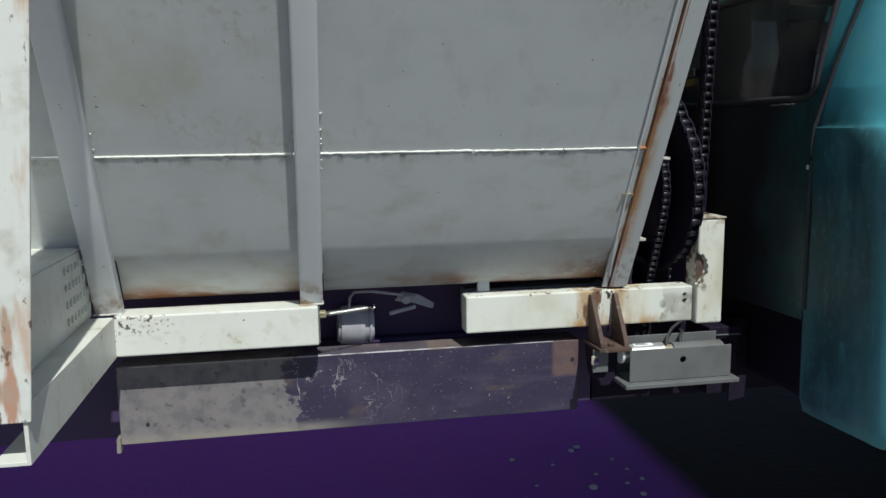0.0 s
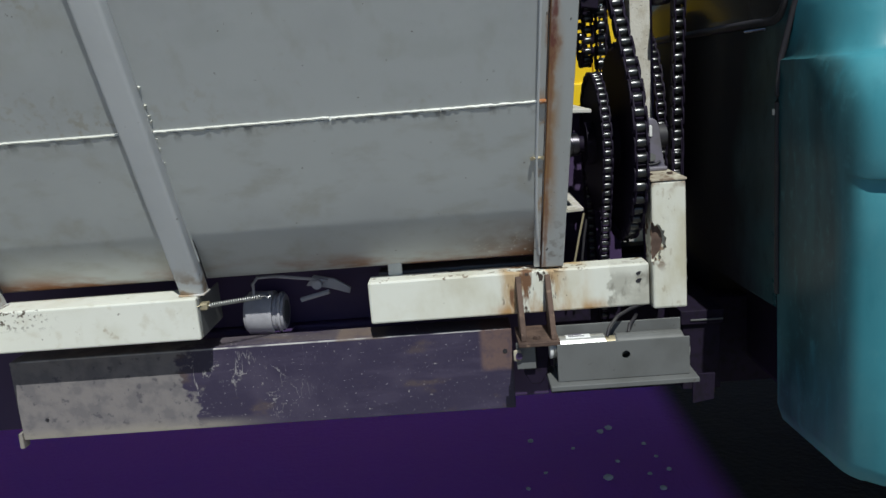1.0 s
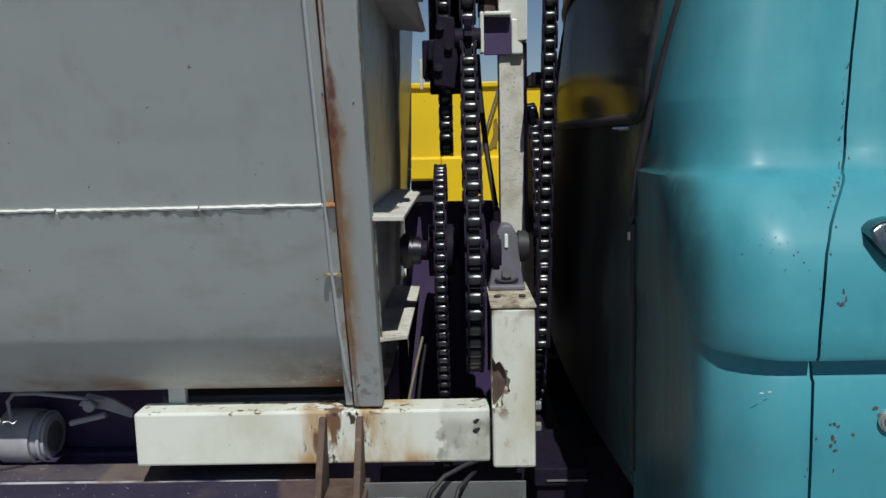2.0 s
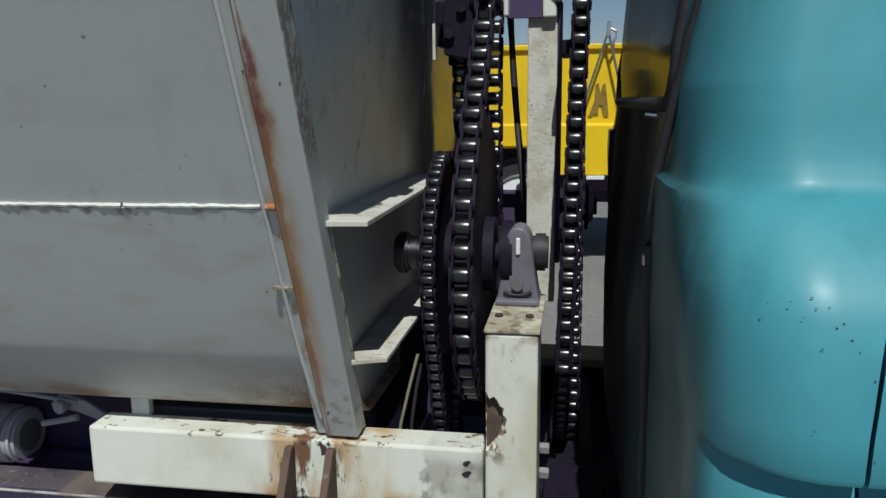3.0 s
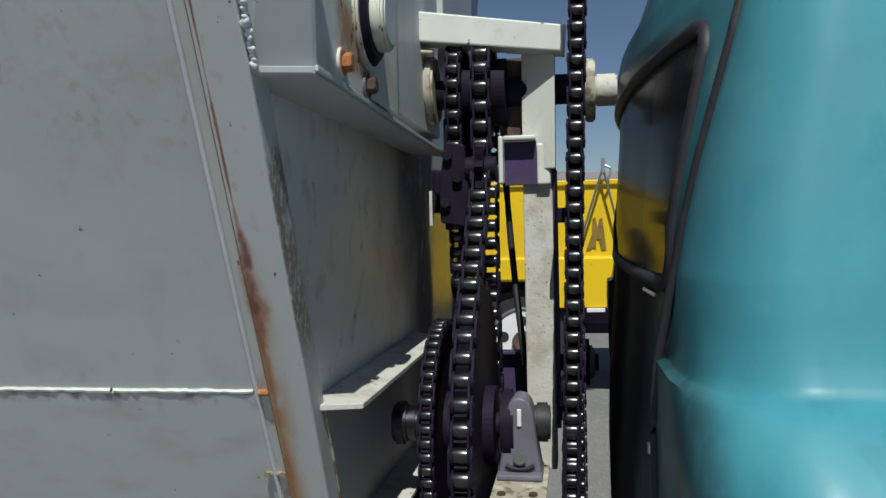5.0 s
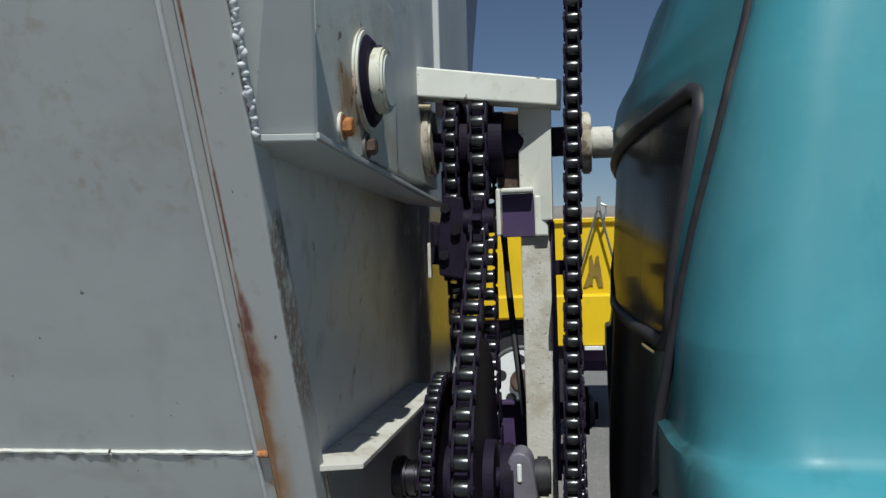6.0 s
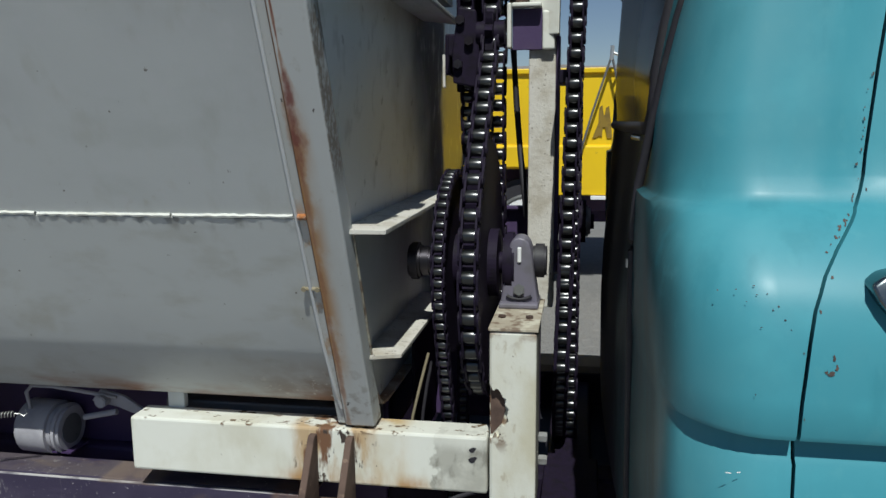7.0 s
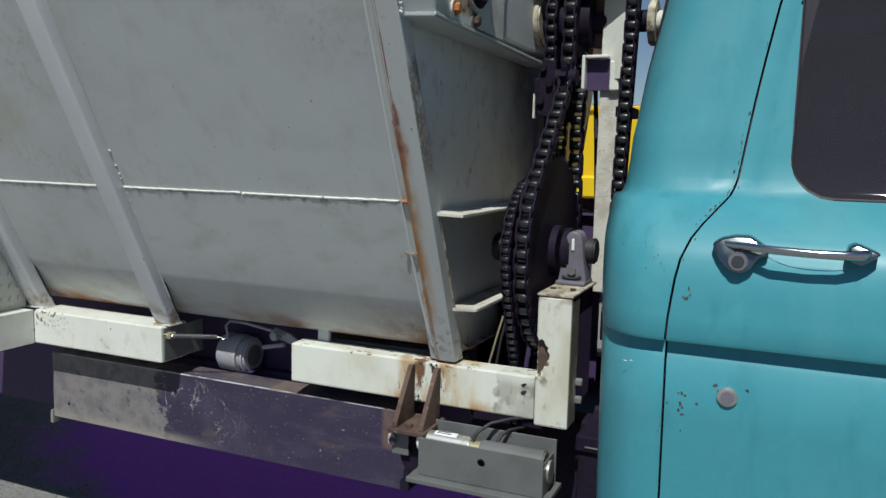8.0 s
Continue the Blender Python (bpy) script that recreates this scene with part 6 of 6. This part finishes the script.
speck = [(1.397, 1.294, 0.0011, 0.0008), (1.412, 1.297, 0.0013, 0.001), (1.427, 1.278, 0.0013, 0.001), (1.417, 1.263, 0.0014, 0.001), (1.432, 1.281, 0.0012, 0.001), (1.381, 1.293, 0.001, 0.0008), (1.413, 1.205, 0.001, 0.001), (1.414, 1.290, 0.0012, 0.0008), (1.405, 1.284, 0.001, 0.0008), (1.423, 1.291, 0.0009, 0.0008), (1.437, 1.270, 0.0011, 0.0009), (1.442, 1.262, 0.0008, 0.0008)]
scar(speck, black_rubber, cab, "dark specks in the paint")
scar([(1.519, 1.108, 0.004, 0.0025), (1.561, 1.106, 0.003, 0.002), (1.524, 1.100, 0.002, 0.004)], rusty_steel, near_door)
pale = [(1.395, 1.127, 0.0035, 0.0009), (1.404, 1.128, 0.003, 0.0009)]
scar(pale, label_white, cab, "pale scuffs")

# ---- far yellow truck ----
lo = thing("dump_truck", (0.8, 7.9, 0.0), "bright yellow dump truck parked across the yard", "truck")
TY = 7.47
part("body_panel", box(-2.4, 2.5, TY, TY + 0.05, 1.16, 1.86, 0.008), loader_yellow, lo, "yellow side panel")
part("body_floor", box(-2.4, 2.5, TY + 0.06, 9.1, 1.02, 1.08, 0.01), loader_yellow, lo)
part("body_panel", box(-2.4, 2.5, 9.1, 9.15, 1.02, 1.86, 0.01), loader_yellow, lo)
part("lower_skirt", prism([(-2.4, TY - 0.035, 1.22), (-2.4, TY + 0.04, 1.25), (-2.4, TY + 0.04, 1.04), (-2.4, TY - 0.035, 1.04)], (3.32, 0, 0), 0.008), loader_yellow, lo, "yellow lower skirt over the wheels")
part("lower_skirt", prism([(0.93, TY - 0.035, 1.22), (0.93, TY + 0.04, 1.25), (0.93, TY + 0.04, 0.80), (0.93, TY - 0.035, 0.80)], (1.57, 0, 0), 0.008), loader_yellow, lo, "yellow lower skirt reaching down behind the wheel")
part("top_rail", box(-2.4, 2.5, TY - 0.03, TY + 0.06, 1.835, 1.88, 0.008), loader_yellow, lo)
for x in (-2.3, -1.55, -0.8, -0.05, 1.98):
    part("stake", box(x, x + 0.07, TY - 0.045, TY, 1.23, 1.86, 0.008), loader_yellow, lo)
part("chassis", box(-2.3, 2.6, 8.0, 8.6, 0.60, 1.02, 0.02), black_steel, lo)
# single box added to paint in the darkness below the truck
part("underbody", box(1.25, 2.6, 8.62, 9.0, 0.42, 1.015, 0.02), black_steel, lo, "dark box added for the shade under the body")
for x in (-1.85, -0.30, 0.80):
    bm = rod((x, TY + 0.05, 0.47), (x, TY + 0.34, 0.47), 0.47, 40, bevel=0.05)
    wh = part("wheel", bm, black_rubber, lo, "black tyre", smooth=40)
    rim_bm = rod((x, TY + 0.035, 0.50), (x, TY + 0.06, 0.50), 0.28, 40, bevel=0.012)
    part("rim", rim_bm, label_white, wh, "white steel rim", smooth=40)
    part("rim_lip", sweep([(x + 0.285 * math.cos(a), TY + 0.04, 0.50 + 0.285 * math.sin(a)) for a in [2 * math.pi * k / 40 for k in range(41)]], 0.018, 8), machine_grey, wh, "dusty grey rim lip", smooth=60)
    part("rim_hub", rod((x, TY - 0.04, 0.50), (x, TY + 0.04, 0.50), 0.10, 20, bevel=0.02), rusty_steel, wh, "rusty wheel hub", smooth=40)
    for k in range(5):
        a = 2 * math.pi * (k + 0.3) / 5
        part("rim_opening", rod((x + 0.18 * math.cos(a), TY + 0.030, 0.50 + 0.18 * math.sin(a)), (x + 0.18 * math.cos(a), TY + 0.038, 0.50 + 0.18 * math.sin(a)), 0.046, 14), black_rubber, wh)
# steel prop with a spring hook, and its cast shadow as a brown plate
part("prop_leg", sweep([(1.22, TY - 0.10, 1.08), (1.345, TY - 0.10, 1.52), (1.492, TY - 0.10, 1.98)], 0.011, 6), machine_grey, lo, "thin steel prop leg")
part("prop_leg", sweep([(1.492, TY - 0.10, 1.96), (1.571, TY - 0.10, 1.63), (1.63, TY - 0.10, 1.38)], 0.011, 6), machine_grey, lo, "thin steel prop leg")
part("prop_head", rod((1.487, TY - 0.10, 1.93), (1.494, TY - 0.10, 2.05), 0.016, 10), aluminium, lo)
part("prop_hook", sweep([(1.505, TY - 0.10, 1.99), (1.55, TY - 0.10, 1.97), (1.55, TY - 0.10, 1.92), (1.52, TY - 0.10, 1.86)], 0.012, 6), aluminium, lo)
hook_shadow = [(1.345, 1.29), (1.372, 1.29), (1.400, 1.31), (1.425, 1.30), (1.432, 1.38), (1.452, 1.38), (1.470, 1.29), (1.512, 1.29), (1.498, 1.42), (1.480, 1.56), (1.455, 1.545), (1.440, 1.47), (1.425, 1.565), (1.400, 1.55), (1.395, 1.42)]
part("hook_shadow", prism([(x, TY - 0.012, z) for x, z in hook_shadow], (0, 0.010, 0)), shadow_brown, lo, "brown plate shaped as the prop hook's shadow")
part("marker_bar", box(1.34, 1.49, TY - 0.06, TY - 0.036, 0.765, 0.798, 0.004), label_white, lo)

# ---- pale stones, whitened to stand in for sun flecks on the ground ----
rnd = random.Random(11)
spots = [(0.90, 2.80, 0.016), (1.17, 2.835, 0.018), (1.136, 2.487, 0.022), (1.206, 2.862, 0.020), (1.19, 2.6, 0.012), (0.86, 2.45, 0.012), (1.05, 2.72, 0.010), (0.93, 2.55, 0.010), (1.28, 2.50, 0.012), (1.30, 2.40, 0.016), (1.33, 2.62, 0.010), (1.25, 2.33, 0.011), (1.35, 2.52, 0.014), (1.31, 2.72, 0.012)]
for x, y, r in spots:
    bm = bmesh.new()
    r *= 0.75
    bmesh.ops.create_icosphere(bm, subdivisions=2, radius=r)
    for v in bm.verts:
        v.co *= 1 + 0.35 * noise.noise(v.co * 60 + Vector((x * 9, y * 7, 0)))
        v.co.z = v.co.z * 0.5 + r * 0.42
        v.co += Vector((x, y, 0))
    tagged(part("pebble", bm, pebble_grey, smooth=60), "pale loose stone, whitened to pass for a sun fleck", "stone", "loose stones")
